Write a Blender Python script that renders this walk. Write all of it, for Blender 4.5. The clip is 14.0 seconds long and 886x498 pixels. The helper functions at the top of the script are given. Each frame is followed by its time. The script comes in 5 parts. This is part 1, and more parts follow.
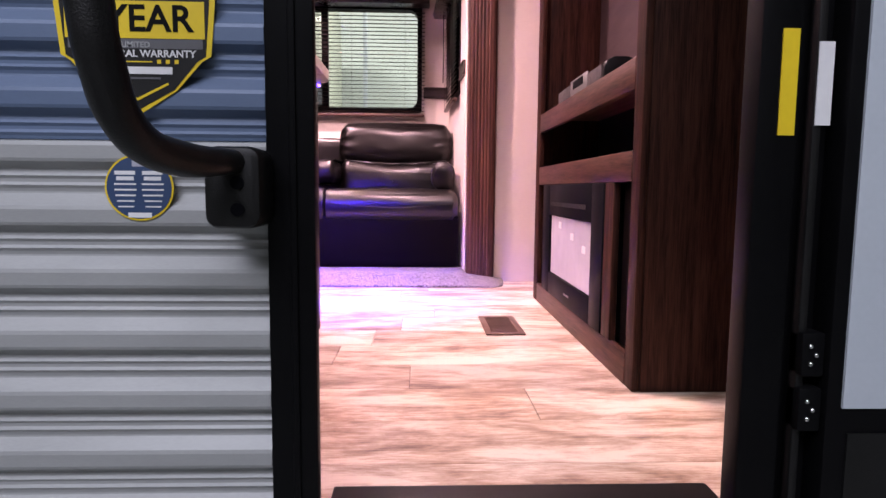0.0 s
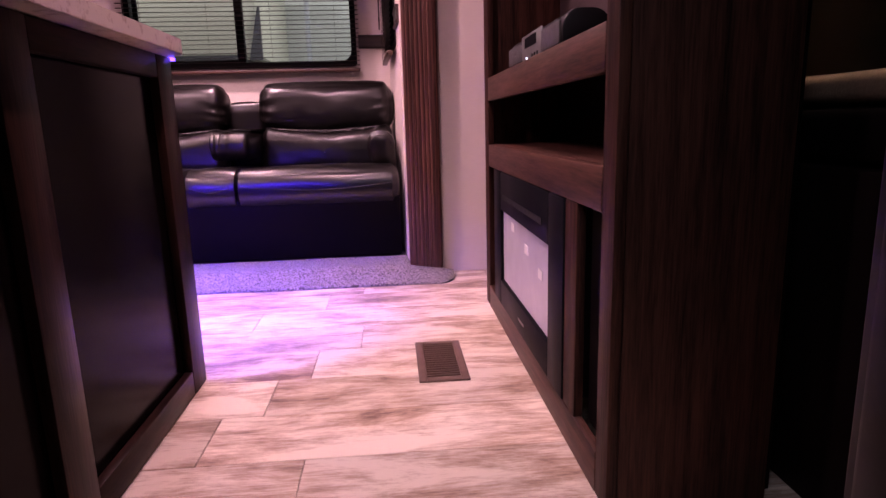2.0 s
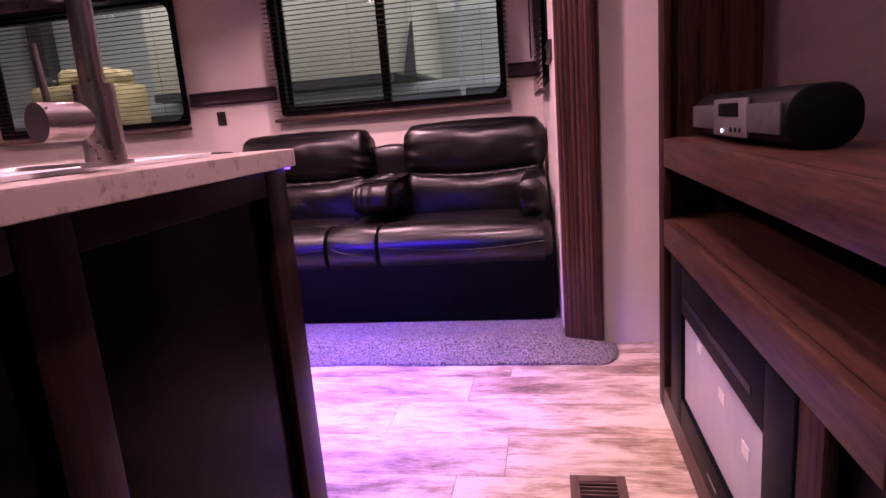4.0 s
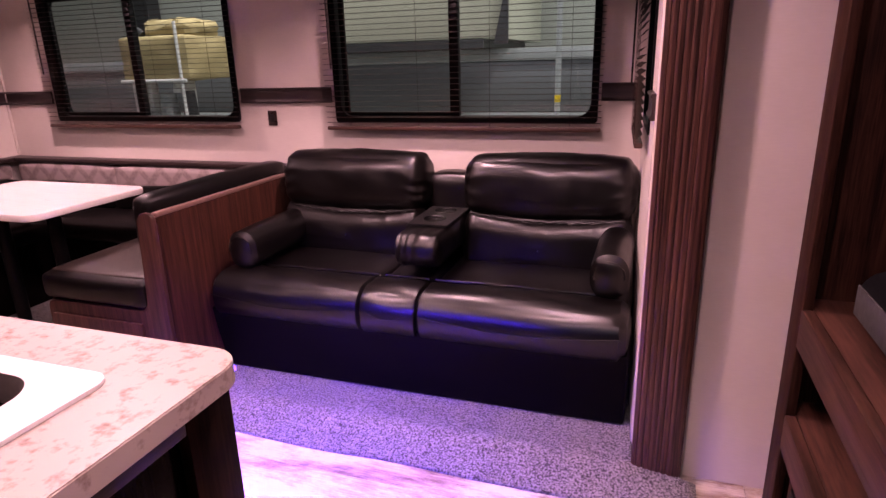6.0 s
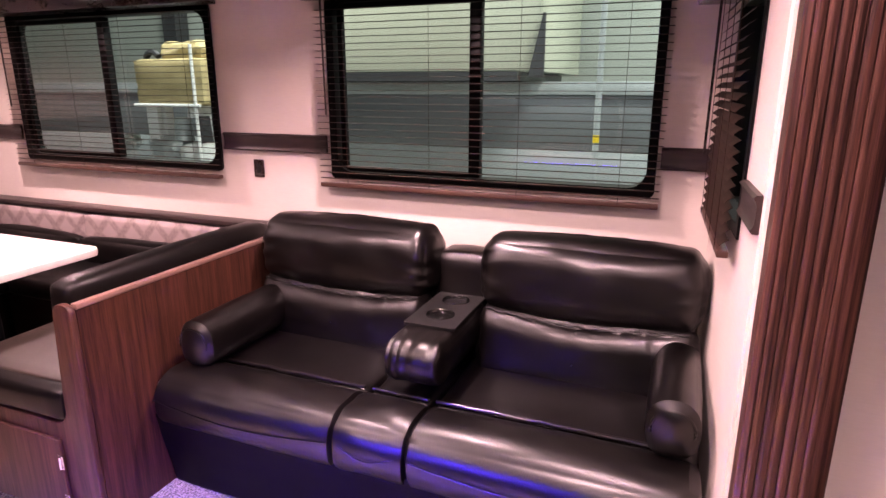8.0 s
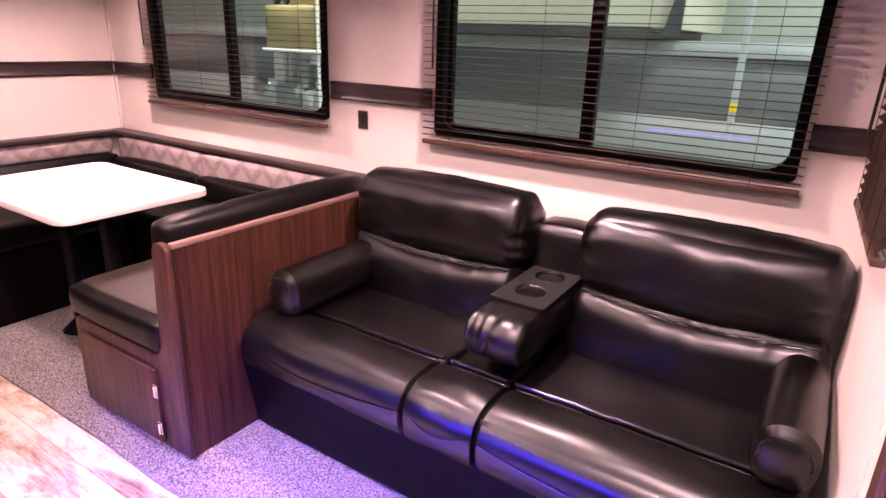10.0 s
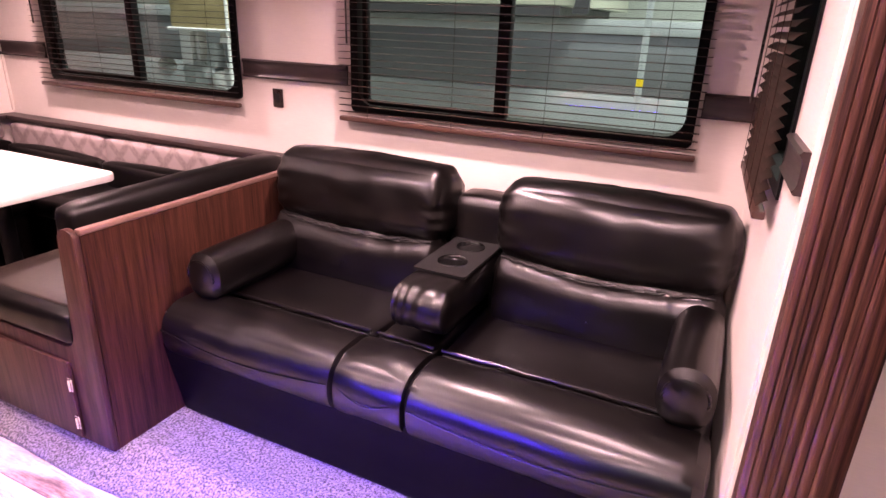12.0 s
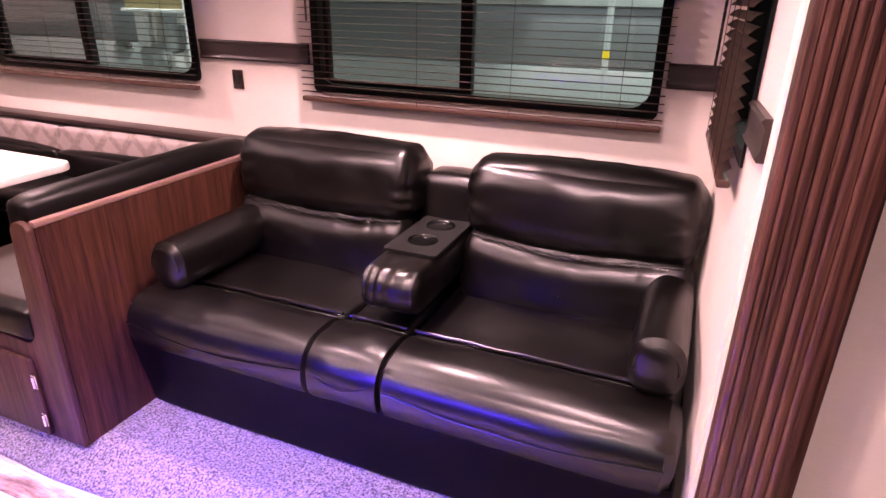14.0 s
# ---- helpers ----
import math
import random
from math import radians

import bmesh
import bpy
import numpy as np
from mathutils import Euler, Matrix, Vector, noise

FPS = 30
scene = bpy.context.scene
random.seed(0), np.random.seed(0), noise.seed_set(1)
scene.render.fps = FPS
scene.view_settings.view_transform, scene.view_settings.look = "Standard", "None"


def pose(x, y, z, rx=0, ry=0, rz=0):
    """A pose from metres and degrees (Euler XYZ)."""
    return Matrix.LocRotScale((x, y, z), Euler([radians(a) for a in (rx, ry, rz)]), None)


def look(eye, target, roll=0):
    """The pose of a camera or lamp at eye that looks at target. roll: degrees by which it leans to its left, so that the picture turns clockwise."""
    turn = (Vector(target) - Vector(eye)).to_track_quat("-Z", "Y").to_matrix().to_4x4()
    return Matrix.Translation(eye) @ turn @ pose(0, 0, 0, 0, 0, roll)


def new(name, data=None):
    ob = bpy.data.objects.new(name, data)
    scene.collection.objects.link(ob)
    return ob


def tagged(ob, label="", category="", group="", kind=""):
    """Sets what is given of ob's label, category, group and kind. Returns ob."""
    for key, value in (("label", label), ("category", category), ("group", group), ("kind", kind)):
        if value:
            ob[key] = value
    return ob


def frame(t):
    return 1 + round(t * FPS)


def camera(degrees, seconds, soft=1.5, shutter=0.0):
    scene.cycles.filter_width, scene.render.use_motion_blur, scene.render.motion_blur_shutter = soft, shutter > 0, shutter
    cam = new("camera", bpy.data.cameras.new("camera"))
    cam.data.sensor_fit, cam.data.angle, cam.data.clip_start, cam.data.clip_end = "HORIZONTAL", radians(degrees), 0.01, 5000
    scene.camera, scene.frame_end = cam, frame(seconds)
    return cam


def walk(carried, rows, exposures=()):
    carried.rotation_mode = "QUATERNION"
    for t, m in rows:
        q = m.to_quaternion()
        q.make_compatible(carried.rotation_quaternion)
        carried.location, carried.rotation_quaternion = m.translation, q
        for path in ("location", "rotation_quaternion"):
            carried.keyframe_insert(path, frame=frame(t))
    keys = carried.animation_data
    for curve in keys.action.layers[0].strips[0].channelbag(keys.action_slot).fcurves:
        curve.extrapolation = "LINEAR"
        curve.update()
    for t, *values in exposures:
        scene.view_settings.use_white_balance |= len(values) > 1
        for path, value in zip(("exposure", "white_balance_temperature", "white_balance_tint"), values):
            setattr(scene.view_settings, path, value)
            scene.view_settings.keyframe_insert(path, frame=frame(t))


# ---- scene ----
cam = camera(72.7, 14.0)
PATH = [
    (0, (-0.004, 0.081, 0.489), (0.071, 2.07, 0.292), 0.5),
    (0.5, (0.109, 0.240, 0.499), (-0.144, 2.202, 0.2), -0.9),
    (1, (0.173, 0.302, 0.513), (-0.116, 2.259, 0.219), -0.5),
    (1.5, (0.184, 0.467, 0.484), (0.094, 2.42, 0.066), 1.7),
    (2, (0.173, 0.593, 0.662), (0.329, 2.545, 0.256), -1.6),
    (2.4, (0.168, 0.622, 0.704), (0.342, 2.579, 0.33), -1.9),
    (2.5, (0.185, 0.649, 0.715), (0.339, 2.605, 0.327), -2.3),
    (3, (0.223, 0.812, 0.765), (0.14, 2.777, 0.398), -3.8),
    (3.5, (0.222, 0.89, 0.893), (-0.04, 2.835, 0.51), -4.6),
    (3.7, (0.2, 0.908, 0.902), (-0.105, 2.845, 0.511), -4.7),
    (5.8, (0.215, 1.476, 1.188), (-0.378, 3.291, 0.592), -1.8),
    (6, (0.224, 1.512, 1.267), (-0.405, 3.316, 0.677), -1.6),
    (6.5, (0.22, 1.572, 1.353), (-0.473, 3.379, 0.849), -0.8),
    (7, (0.185, 1.74, 1.359), (-0.529, 3.548, 0.889), -0.1),
    (7.5, (0.127, 1.959, 1.37), (-0.555, 3.773, 0.875), 0.4),
    (8, (0.091, 2.091, 1.366), (-0.631, 3.881, 0.842), -0.0),
    (8.5, (0.075, 2.223, 1.383), (-0.935, 3.847, 0.798), 1.5),
    (8.7, (0.072, 2.245, 1.376), (-0.995, 3.83, 0.785), 1.8),
    (10.8, (0.09, 2.2, 1.352), (-0.863, 3.816, 0.659), 2.4),
    (11, (0.106, 2.194, 1.343), (-0.825, 3.824, 0.653), 2.4),
    (11.5, (0.11, 2.195, 1.353), (-0.733, 3.863, 0.64), 1.9),
    (12, (0.109, 2.198, 1.35), (-0.686, 3.889, 0.638), 2.1),
    (12.5, (0.119, 2.198, 1.355), (-0.639, 3.9, 0.629), 1.6),
    (13, (0.125, 2.213, 1.343), (-0.598, 3.926, 0.606), 1.6),
    (13.5, (0.122, 2.219, 1.341), (-0.59, 3.92, 0.567), 1.2),
    (14, (0.114, 2.216, 1.345), (-0.591, 3.92, 0.57), 1.0),
]
walk(cam, [(t, look(eye, target, roll)) for t, eye, target, roll in PATH],
     [(0, 0.68, 6500, 22), (0.5, 0.36, 6500, 23), (1.5, -0.08, 6500, 28), (2.5, -0.4, 6500, 44), (3.5, -0.45, 6500, 44), (6, -0.38, 6700, 30), (6.5, -0.25, 7000, 26), (7, 0.12, 6650, 22),
      (8, 0.55, 6500, 13), (8.7, 0.7, 6500, 12), (11, 0.66, 6500, 12), (14, 0.62, 6500, 12)])

# ---- world and lights ----
world = bpy.data.worlds.new("world")
scene.world = world
world.use_nodes = True
world.node_tree.nodes["Background"].inputs[0].default_value = (0.62, 0.72, 0.85, 1)
world.node_tree.nodes["Background"].inputs[1].default_value = 0.12


def lamp(name, kind, m, energy, color, size=0.1, size_y=None, spread=180):
    d = bpy.data.lights.new(name, kind)
    d.energy, d.color = energy, color
    if kind == "AREA":
        d.shape, d.size = ("RECTANGLE", size) if size_y else ("DISK", size)
        d.spread = radians(spread)
        if size_y:
            d.size_y = size_y
    else:
        d.shadow_soft_size = size
    ob = new(name, d)
    ob.matrix_world = m
    return ob


WARM = (1.0, 0.635, 0.65)
MAIN_CEIL, SLIDE_CEIL = 2.06, 1.775
PUCKS = [(0.05, 1.72, MAIN_CEIL), (-0.2, 2.85, MAIN_CEIL), (-1.35, 1.8, MAIN_CEIL), (-1.35, 2.85, MAIN_CEIL),
         (-2.7, 1.8, MAIN_CEIL), (-2.7, 2.85, MAIN_CEIL), (-2.61, 3.80, SLIDE_CEIL), (-0.75, 3.72, SLIDE_CEIL)]
for px, py, pz in PUCKS:
    lamp("puck_lamp", "AREA", pose(px, py, pz - 0.028), (18 if px > 0 else 22 if px > -2 else 6) if pz == MAIN_CEIL else 18, WARM, 0.07, None, 150)
BLUE = (0.08, 0.03, 1.0)
lamp("counter_led_lamp", "AREA", pose(-0.78, 2.185, 0.815, 36, 0, 0), 37, BLUE, 0.85, 0.012, 94)
# Unseen fill light added to brighten the blanket's near edge.
lamp("blanket_fill_lamp", "AREA", pose(1.3, 1.55, 1.95), 3.0, (1.0, 0.75, 0.5), 0.1, None, 80)
for hx, hy in ((-4.0, 6.9), (1.5, 6.9)):
    lamp("hall_lamp", "AREA", pose(hx, hy, 5.6), 370, (0.96, 1.0, 0.92), 1.6, 0.5)
lamp("hall_lamp", "AREA", look((-1.2, -2.6, 4.2), (-0.6, 0.75, 0.4)), 165, (0.84, 0.90, 1.0), 4.0, 2.0)

# ---- materials ----


def nodes_of(name):
    m = bpy.data.materials.new(name)
    m.use_nodes = True
    return m, m.node_tree, m.node_tree.nodes["Principled BSDF"]


def surface(name, c1, c2=None, rough=0.5, metal=0.0, scale=8.0, stretch=(1, 1, 1), bump=0.1, fine=120.0, rough_var=0.1, coat=0.0,
            spec=0.5, lo=0.35, hi=0.65, fine_stretch=None, relief=0.002):
    """A surface with two scales of variation and fine relief, in metres."""
    m, t, b = nodes_of(name)
    n, l = t.nodes, t.links
    tc = n.new("ShaderNodeTexCoord")
    mp = n.new("ShaderNodeMapping")
    mp.inputs["Scale"].default_value = stretch
    l.new(tc.outputs["Object"], mp.inputs["Vector"])
    big = n.new("ShaderNodeTexNoise")
    big.inputs["Scale"].default_value, big.inputs["Detail"].default_value, big.inputs["Roughness"].default_value = scale, 6, 0.6
    l.new(mp.outputs[0], big.inputs["Vector"])
    mp2 = n.new("ShaderNodeMapping")
    mp2.inputs["Scale"].default_value = fine_stretch or stretch
    l.new(tc.outputs["Object"], mp2.inputs["Vector"])
    small = n.new("ShaderNodeTexNoise")
    small.inputs["Scale"].default_value, small.inputs["Detail"].default_value = fine, 3
    l.new(mp2.outputs[0], small.inputs["Vector"])
    mixed = n.new("ShaderNodeMath")
    mixed.operation = "MULTIPLY_ADD"
    mixed.inputs[1].default_value = 0.35
    l.new(small.outputs["Fac"], mixed.inputs[0])
    sc = n.new("ShaderNodeMath")
    sc.operation = "MULTIPLY"
    sc.inputs[1].default_value = 0.65
    l.new(big.outputs["Fac"], sc.inputs[0])
    l.new(sc.outputs[0], mixed.inputs[2])
    ramp = n.new("ShaderNodeValToRGB")
    ramp.color_ramp.elements[0].position, ramp.color_ramp.elements[1].position = lo, hi
    ramp.color_ramp.elements[0].color = (*c1, 1)
    ramp.color_ramp.elements[1].color = (*(c2 or [v * 0.8 for v in c1]), 1)
    l.new(mixed.outputs[0], ramp.inputs[0])
    l.new(ramp.outputs[0], b.inputs["Base Color"])
    rr = n.new("ShaderNodeMapRange")
    rr.inputs["To Min"].default_value, rr.inputs["To Max"].default_value = max(0.02, rough - rough_var), min(1, rough + rough_var)
    l.new(mixed.outputs[0], rr.inputs["Value"])
    l.new(rr.outputs[0], b.inputs["Roughness"])
    b.inputs["Metallic"].default_value = metal
    b.inputs["Specular IOR Level"].default_value = spec
    b.inputs["Coat Weight"].default_value = coat
    if bump:
        bp = n.new("ShaderNodeBump")
        bp.inputs["Strength"].default_value, bp.inputs["Distance"].default_value = bump, relief
        l.new(small.outputs["Fac"], bp.inputs["Height"])
        l.new(bp.outputs[0], b.inputs["Normal"])
    return m


def glow(name, color, strength):
    m, t, b = nodes_of(name)
    b.inputs["Base Color"].default_value = (*color, 1)
    b.inputs["Emission Color"].default_value = (*color, 1)
    b.inputs["Emission Strength"].default_value = strength
    return m


def glass(name, tint=(0.9, 0.95, 0.93)):
    m, t, b = nodes_of(name)
    b.inputs["Base Color"].default_value = (*tint, 1)
    b.inputs["Transmission Weight"].default_value = 1
    b.inputs["Roughness"].default_value = 0.0
    b.inputs["IOR"].default_value = 1.45
    return m


def plank_material():
    m, t, b = nodes_of("weathered_plank")
    n, l = t.nodes, t.links
    tc, info = n.new("ShaderNodeTexCoord"), n.new("ShaderNodeObjectInfo")
    off = n.new("ShaderNodeVectorMath")
    off.operation = "SCALE"
    off.inputs[0].default_value = (7.3, 3.1, 1.7)
    l.new(info.outputs["Random"], off.inputs["Scale"])
    add = n.new("ShaderNodeVectorMath")
    l.new(tc.outputs["Object"], add.inputs[0])
    l.new(off.outputs[0], add.inputs[1])
    mp = n.new("ShaderNodeMapping")
    mp.inputs["Scale"].default_value = (1, 3.2, 1)
    l.new(add.outputs[0], mp.inputs["Vector"])
    a = n.new("ShaderNodeTexNoise")
    a.inputs["Scale"].default_value, a.inputs["Detail"].default_value, a.inputs["Roughness"].default_value, a.inputs["Distortion"].default_value = 2.6, 10, 0.72, 0.25
    l.new(mp.outputs[0], a.inputs["Vector"])
    mp2 = n.new("ShaderNodeMapping")
    mp2.inputs["Scale"].default_value = (1, 16, 1)
    l.new(add.outputs[0], mp2.inputs["Vector"])
    c = n.new("ShaderNodeTexNoise")
    c.inputs["Scale"].default_value, c.inputs["Detail"].default_value = 14, 5
    l.new(mp2.outputs[0], c.inputs["Vector"])
    mx = n.new("ShaderNodeMix")
    mx.inputs["Factor"].default_value = 0.16
    l.new(a.outputs["Fac"], mx.inputs[2])
    l.new(c.outputs["Fac"], mx.inputs[3])
    ramp = n.new("ShaderNodeValToRGB")
    e = ramp.color_ramp.elements
    e[0].position, e[0].color = 0.37, (0.15, 0.09, 0.065, 1)
    e[1].position, e[1].color = 0.56, (0.76, 0.67, 0.56, 1)
    mid = e.new(0.45)
    mid.color = (0.41, 0.295, 0.205, 1)
    l.new(mx.outputs[0], ramp.inputs[0])
    hsv = n.new("ShaderNodeHueSaturation")
    mr = n.new("ShaderNodeMapRange")
    mr.inputs["To Min"].default_value, mr.inputs["To Max"].default_value = 0.82, 1.12
    l.new(info.outputs["Random"], mr.inputs["Value"])
    l.new(mr.outputs[0], hsv.inputs["Value"])
    l.new(ramp.outputs[0], hsv.inputs["Color"])
    l.new(hsv.outputs[0], b.inputs["Base Color"])
    b.inputs["Roughness"].default_value = 0.42
    bp = n.new("ShaderNodeBump")
    bp.inputs["Strength"].default_value, bp.inputs["Distance"].default_value = 0.25, 0.0015
    l.new(mx.outputs[0], bp.inputs["Height"])
    l.new(bp.outputs[0], b.inputs["Normal"])
    return m


def carpet_material():
    m, t, b = nodes_of("speckled_carpet")
    n, l = t.nodes, t.links
    tc = n.new("ShaderNodeTexCoord")
    v = n.new("ShaderNodeTexNoise")
    v.inputs["Scale"].default_value, v.inputs["Detail"].default_value = 150, 5
    l.new(tc.outputs["Object"], v.inputs["Vector"])
    w = n.new("ShaderNodeTexNoise")
    w.inputs["Scale"].default_value = 7
    l.new(tc.outputs["Object"], w.inputs["Vector"])
    ramp = n.new("ShaderNodeValToRGB")
    e = ramp.color_ramp.elements
    e[0].position, e[0].color = 0.37, (0.05, 0.041, 0.040, 1)
    e[1].position, e[1].color = 0.63, (0.38, 0.34, 0.325, 1)
    l.new(v.outputs["Fac"], ramp.inputs[0])
    mx = n.new("ShaderNodeMix")
    mx.data_type, mx.blend_type = "RGBA", "MULTIPLY"
    mx.inputs["Factor"].default_value = 0.35
    l.new(ramp.outputs[0], mx.inputs[6])
    l.new(w.outputs["Fac"], mx.inputs[7])
    l.new(mx.outputs[2], b.inputs["Base Color"])
    b.inputs["Roughness"].default_value = 0.95
    b.inputs["Sheen Weight"].default_value = 0.2
    bp = n.new("ShaderNodeBump")
    bp.inputs["Strength"].default_value, bp.inputs["Distance"].default_value = 0.9, 0.006
    l.new(v.outputs["Fac"], bp.inputs["Height"])
    l.new(bp.outputs[0], b.inputs["Normal"])
    return m


def leather_material():
    """Black bonded leather: fine grain, soft crumples and patches of uneven gloss."""
    m, t, b = nodes_of("black_leather")
    n, l = t.nodes, t.links
    tc = n.new("ShaderNodeTexCoord")
    height = None
    for scale, detail, amount in ((22, 4, 1.0), (400, 2, 0.05)):
        v = n.new("ShaderNodeTexNoise")
        v.inputs["Scale"].default_value, v.inputs["Detail"].default_value = scale, detail
        l.new(tc.outputs["Object"], v.inputs["Vector"])
        k = n.new("ShaderNodeMath")
        k.operation = "MULTIPLY_ADD"
        k.inputs[1].default_value = amount
        l.new(v.outputs["Fac"], k.inputs[0])
        if height:
            l.new(height.outputs[0], k.inputs[2])
        else:
            k.inputs[2].default_value = 0
        height = k
    bp = n.new("ShaderNodeBump")
    bp.inputs["Strength"].default_value, bp.inputs["Distance"].default_value = 0.16, 0.0022
    l.new(height.outputs[0], bp.inputs["Height"])
    l.new(bp.outputs[0], b.inputs["Normal"])
    w = n.new("ShaderNodeTexNoise")
    w.inputs["Scale"].default_value, w.inputs["Detail"].default_value = 8, 2
    l.new(tc.outputs["Object"], w.inputs["Vector"])
    ramp = n.new("ShaderNodeValToRGB")
    e = ramp.color_ramp.elements
    e[0].position, e[0].color = 0.3, (0.0016, 0.0012, 0.0012, 1)
    e[1].position, e[1].color = 0.7, (0.0032, 0.0024, 0.0022, 1)
    l.new(w.outputs["Fac"], ramp.inputs[0])
    l.new(ramp.outputs[0], b.inputs["Base Color"])
    rr = n.new("ShaderNodeMapRange")
    rr.inputs["From Min"].default_value, rr.inputs["From Max"].default_value = 0.3, 0.7
    rr.inputs["To Min"].default_value, rr.inputs["To Max"].default_value = 0.29, 0.36
    l.new(w.outputs["Fac"], rr.inputs["Value"])
    l.new(rr.outputs[0], b.inputs["Roughness"])
    b.inputs["Specular IOR Level"].default_value = 0.44
    return m


def lattice_material():
    """Grey upholstery with a woven diamond lattice."""
    m, t, b = nodes_of("lattice_fabric")
    n, l = t.nodes, t.links
    tc = n.new("ShaderNodeTexCoord")
    sep = n.new("ShaderNodeSeparateXYZ")
    l.new(tc.outputs["Object"], sep.inputs[0])
    along = n.new("ShaderNodeMath")
    l.new(sep.outputs["X"], along.inputs[0])
    l.new(sep.outputs["Y"], along.inputs[1])
    lines = []
    for sign in (1, -1):
        s = n.new("ShaderNodeMath")
        s.operation = "MULTIPLY_ADD"
        s.inputs[1].default_value = sign
        l.new(sep.outputs["Z"], s.inputs[0])
        l.new(along.outputs[0], s.inputs[2])
        f = n.new("ShaderNodeMath")
        f.operation = "PINGPONG"
        f.inputs[1].default_value = 0.075
        l.new(s.outputs[0], f.inputs[0])
        k = n.new("ShaderNodeMapRange")
        k.interpolation_type = "SMOOTHSTEP"
        k.inputs["From Min"].default_value, k.inputs["From Max"].default_value = 0.036, 0.010
        l.new(f.outputs[0], k.inputs["Value"])
        lines.append(k)
    mxm = n.new("ShaderNodeMath")
    mxm.operation = "MAXIMUM"
    l.new(lines[0].outputs[0], mxm.inputs[0])
    l.new(lines[1].outputs[0], mxm.inputs[1])
    no = n.new("ShaderNodeTexNoise")
    no.inputs["Scale"].default_value = 60
    l.new(tc.outputs["Object"], no.inputs["Vector"])
    mix = n.new("ShaderNodeMix")
    mix.data_type = "RGBA"
    mix.inputs[6].default_value, mix.inputs[7].default_value = (0.30, 0.245, 0.235, 1), (0.15, 0.115, 0.115, 1)
    fac = n.new("ShaderNodeMath")
    fac.operation = "MULTIPLY"
    l.new(mxm.outputs[0], fac.inputs[0])
    l.new(no.outputs["Fac"], fac.inputs[1])
    sc = n.new("ShaderNodeMath")
    sc.operation = "MULTIPLY"
    sc.inputs[1].default_value = 1.3
    l.new(fac.outputs[0], sc.inputs[0])
    l.new(sc.outputs[0], mix.inputs["Factor"])
    l.new(mix.outputs[2], b.inputs["Base Color"])
    b.inputs["Roughness"].default_value = 0.7
    return m


WALL = surface("linen_wallboard", (0.70, 0.63, 0.58), (0.62, 0.55, 0.50), 0.6, scale=3, fine=260, fine_stretch=(0.12, 0.12, 1), bump=0.12, lo=0.3, hi=0.7)
CEIL = surface("ceiling_board", (0.78, 0.74, 0.72), (0.72, 0.68, 0.66), 0.6, scale=3)
# Darker than the lengthways walnut: shade on the cabinet's end panel is in the colour.
WALNUT_Z = surface("shaded_walnut_upright", (0.052, 0.021, 0.014), (0.010, 0.004, 0.003), 0.5, scale=5, stretch=(9, 9, 0.45), fine=34, bump=0.15, lo=0.38, hi=0.62, spec=0.08)
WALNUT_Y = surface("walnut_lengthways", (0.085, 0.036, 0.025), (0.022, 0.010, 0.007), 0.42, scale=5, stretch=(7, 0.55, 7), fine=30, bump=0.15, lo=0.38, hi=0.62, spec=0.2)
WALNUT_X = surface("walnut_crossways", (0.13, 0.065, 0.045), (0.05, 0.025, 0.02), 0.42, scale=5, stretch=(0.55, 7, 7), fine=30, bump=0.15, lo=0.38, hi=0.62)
PANEL_WOOD = surface("bench_walnut", (0.086, 0.032, 0.021), (0.018, 0.007, 0.005), 0.42, scale=4.5, stretch=(12, 12, 0.4), fine=34, bump=0.12, lo=0.36, hi=0.64, spec=0.2)
ISLAND_Z = surface("espresso_stile", (0.026, 0.011, 0.008), (0.008, 0.004, 0.0033), 0.34, scale=5, stretch=(7, 7, 0.55), fine=30, bump=0.12, lo=0.38, hi=0.62, spec=0.09)
ISLAND_Y = surface("espresso_rail", (0.026, 0.011, 0.008), (0.008, 0.004, 0.0033), 0.34, scale=5, stretch=(7, 0.55, 7), fine=30, bump=0.12, lo=0.38, hi=0.62, spec=0.09)
POST_WOOD = surface("fluted_walnut", (0.125, 0.054, 0.041), (0.018, 0.008, 0.006), 0.36, scale=4, stretch=(30, 30, 0.5), fine=24, bump=0.2, lo=0.36, hi=0.62, spec=0.35)
FRONT_WOOD = surface("bench_front_walnut", (0.075, 0.033, 0.026), (0.022, 0.009, 0.008), 0.42, scale=4.5, stretch=(13, 13, 0.4), fine=34, bump=0.1, lo=0.37, hi=0.62, spec=0.25)
# Edge strip's wood, paled so that the highlight along it is in the colour.
EDGE_HIGHLIGHT = surface("highlit_edge_strip", (0.21, 0.125, 0.105), (0.15, 0.09, 0.075), 0.4, scale=6, stretch=(1, 1, 6), bump=0.05)
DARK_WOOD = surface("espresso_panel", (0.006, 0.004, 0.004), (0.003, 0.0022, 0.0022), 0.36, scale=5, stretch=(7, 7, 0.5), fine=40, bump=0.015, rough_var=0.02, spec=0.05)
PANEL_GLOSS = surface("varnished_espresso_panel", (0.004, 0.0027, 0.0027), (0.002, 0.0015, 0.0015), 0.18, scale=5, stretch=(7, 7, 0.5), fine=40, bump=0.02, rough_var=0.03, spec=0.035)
LEATHER = leather_material()
LEATHER_BASE = surface("black_base_cloth", (0.003, 0.0023, 0.0026), (0.002, 0.0016, 0.0019), 0.5, scale=6, fine=300, bump=0.15, spec=0.06)
VINYL = surface("bench_vinyl", (0.0035, 0.0027, 0.0026), (0.002, 0.0016, 0.0016), 0.36, scale=6, fine=300, bump=0.12, spec=0.22, relief=0.001)
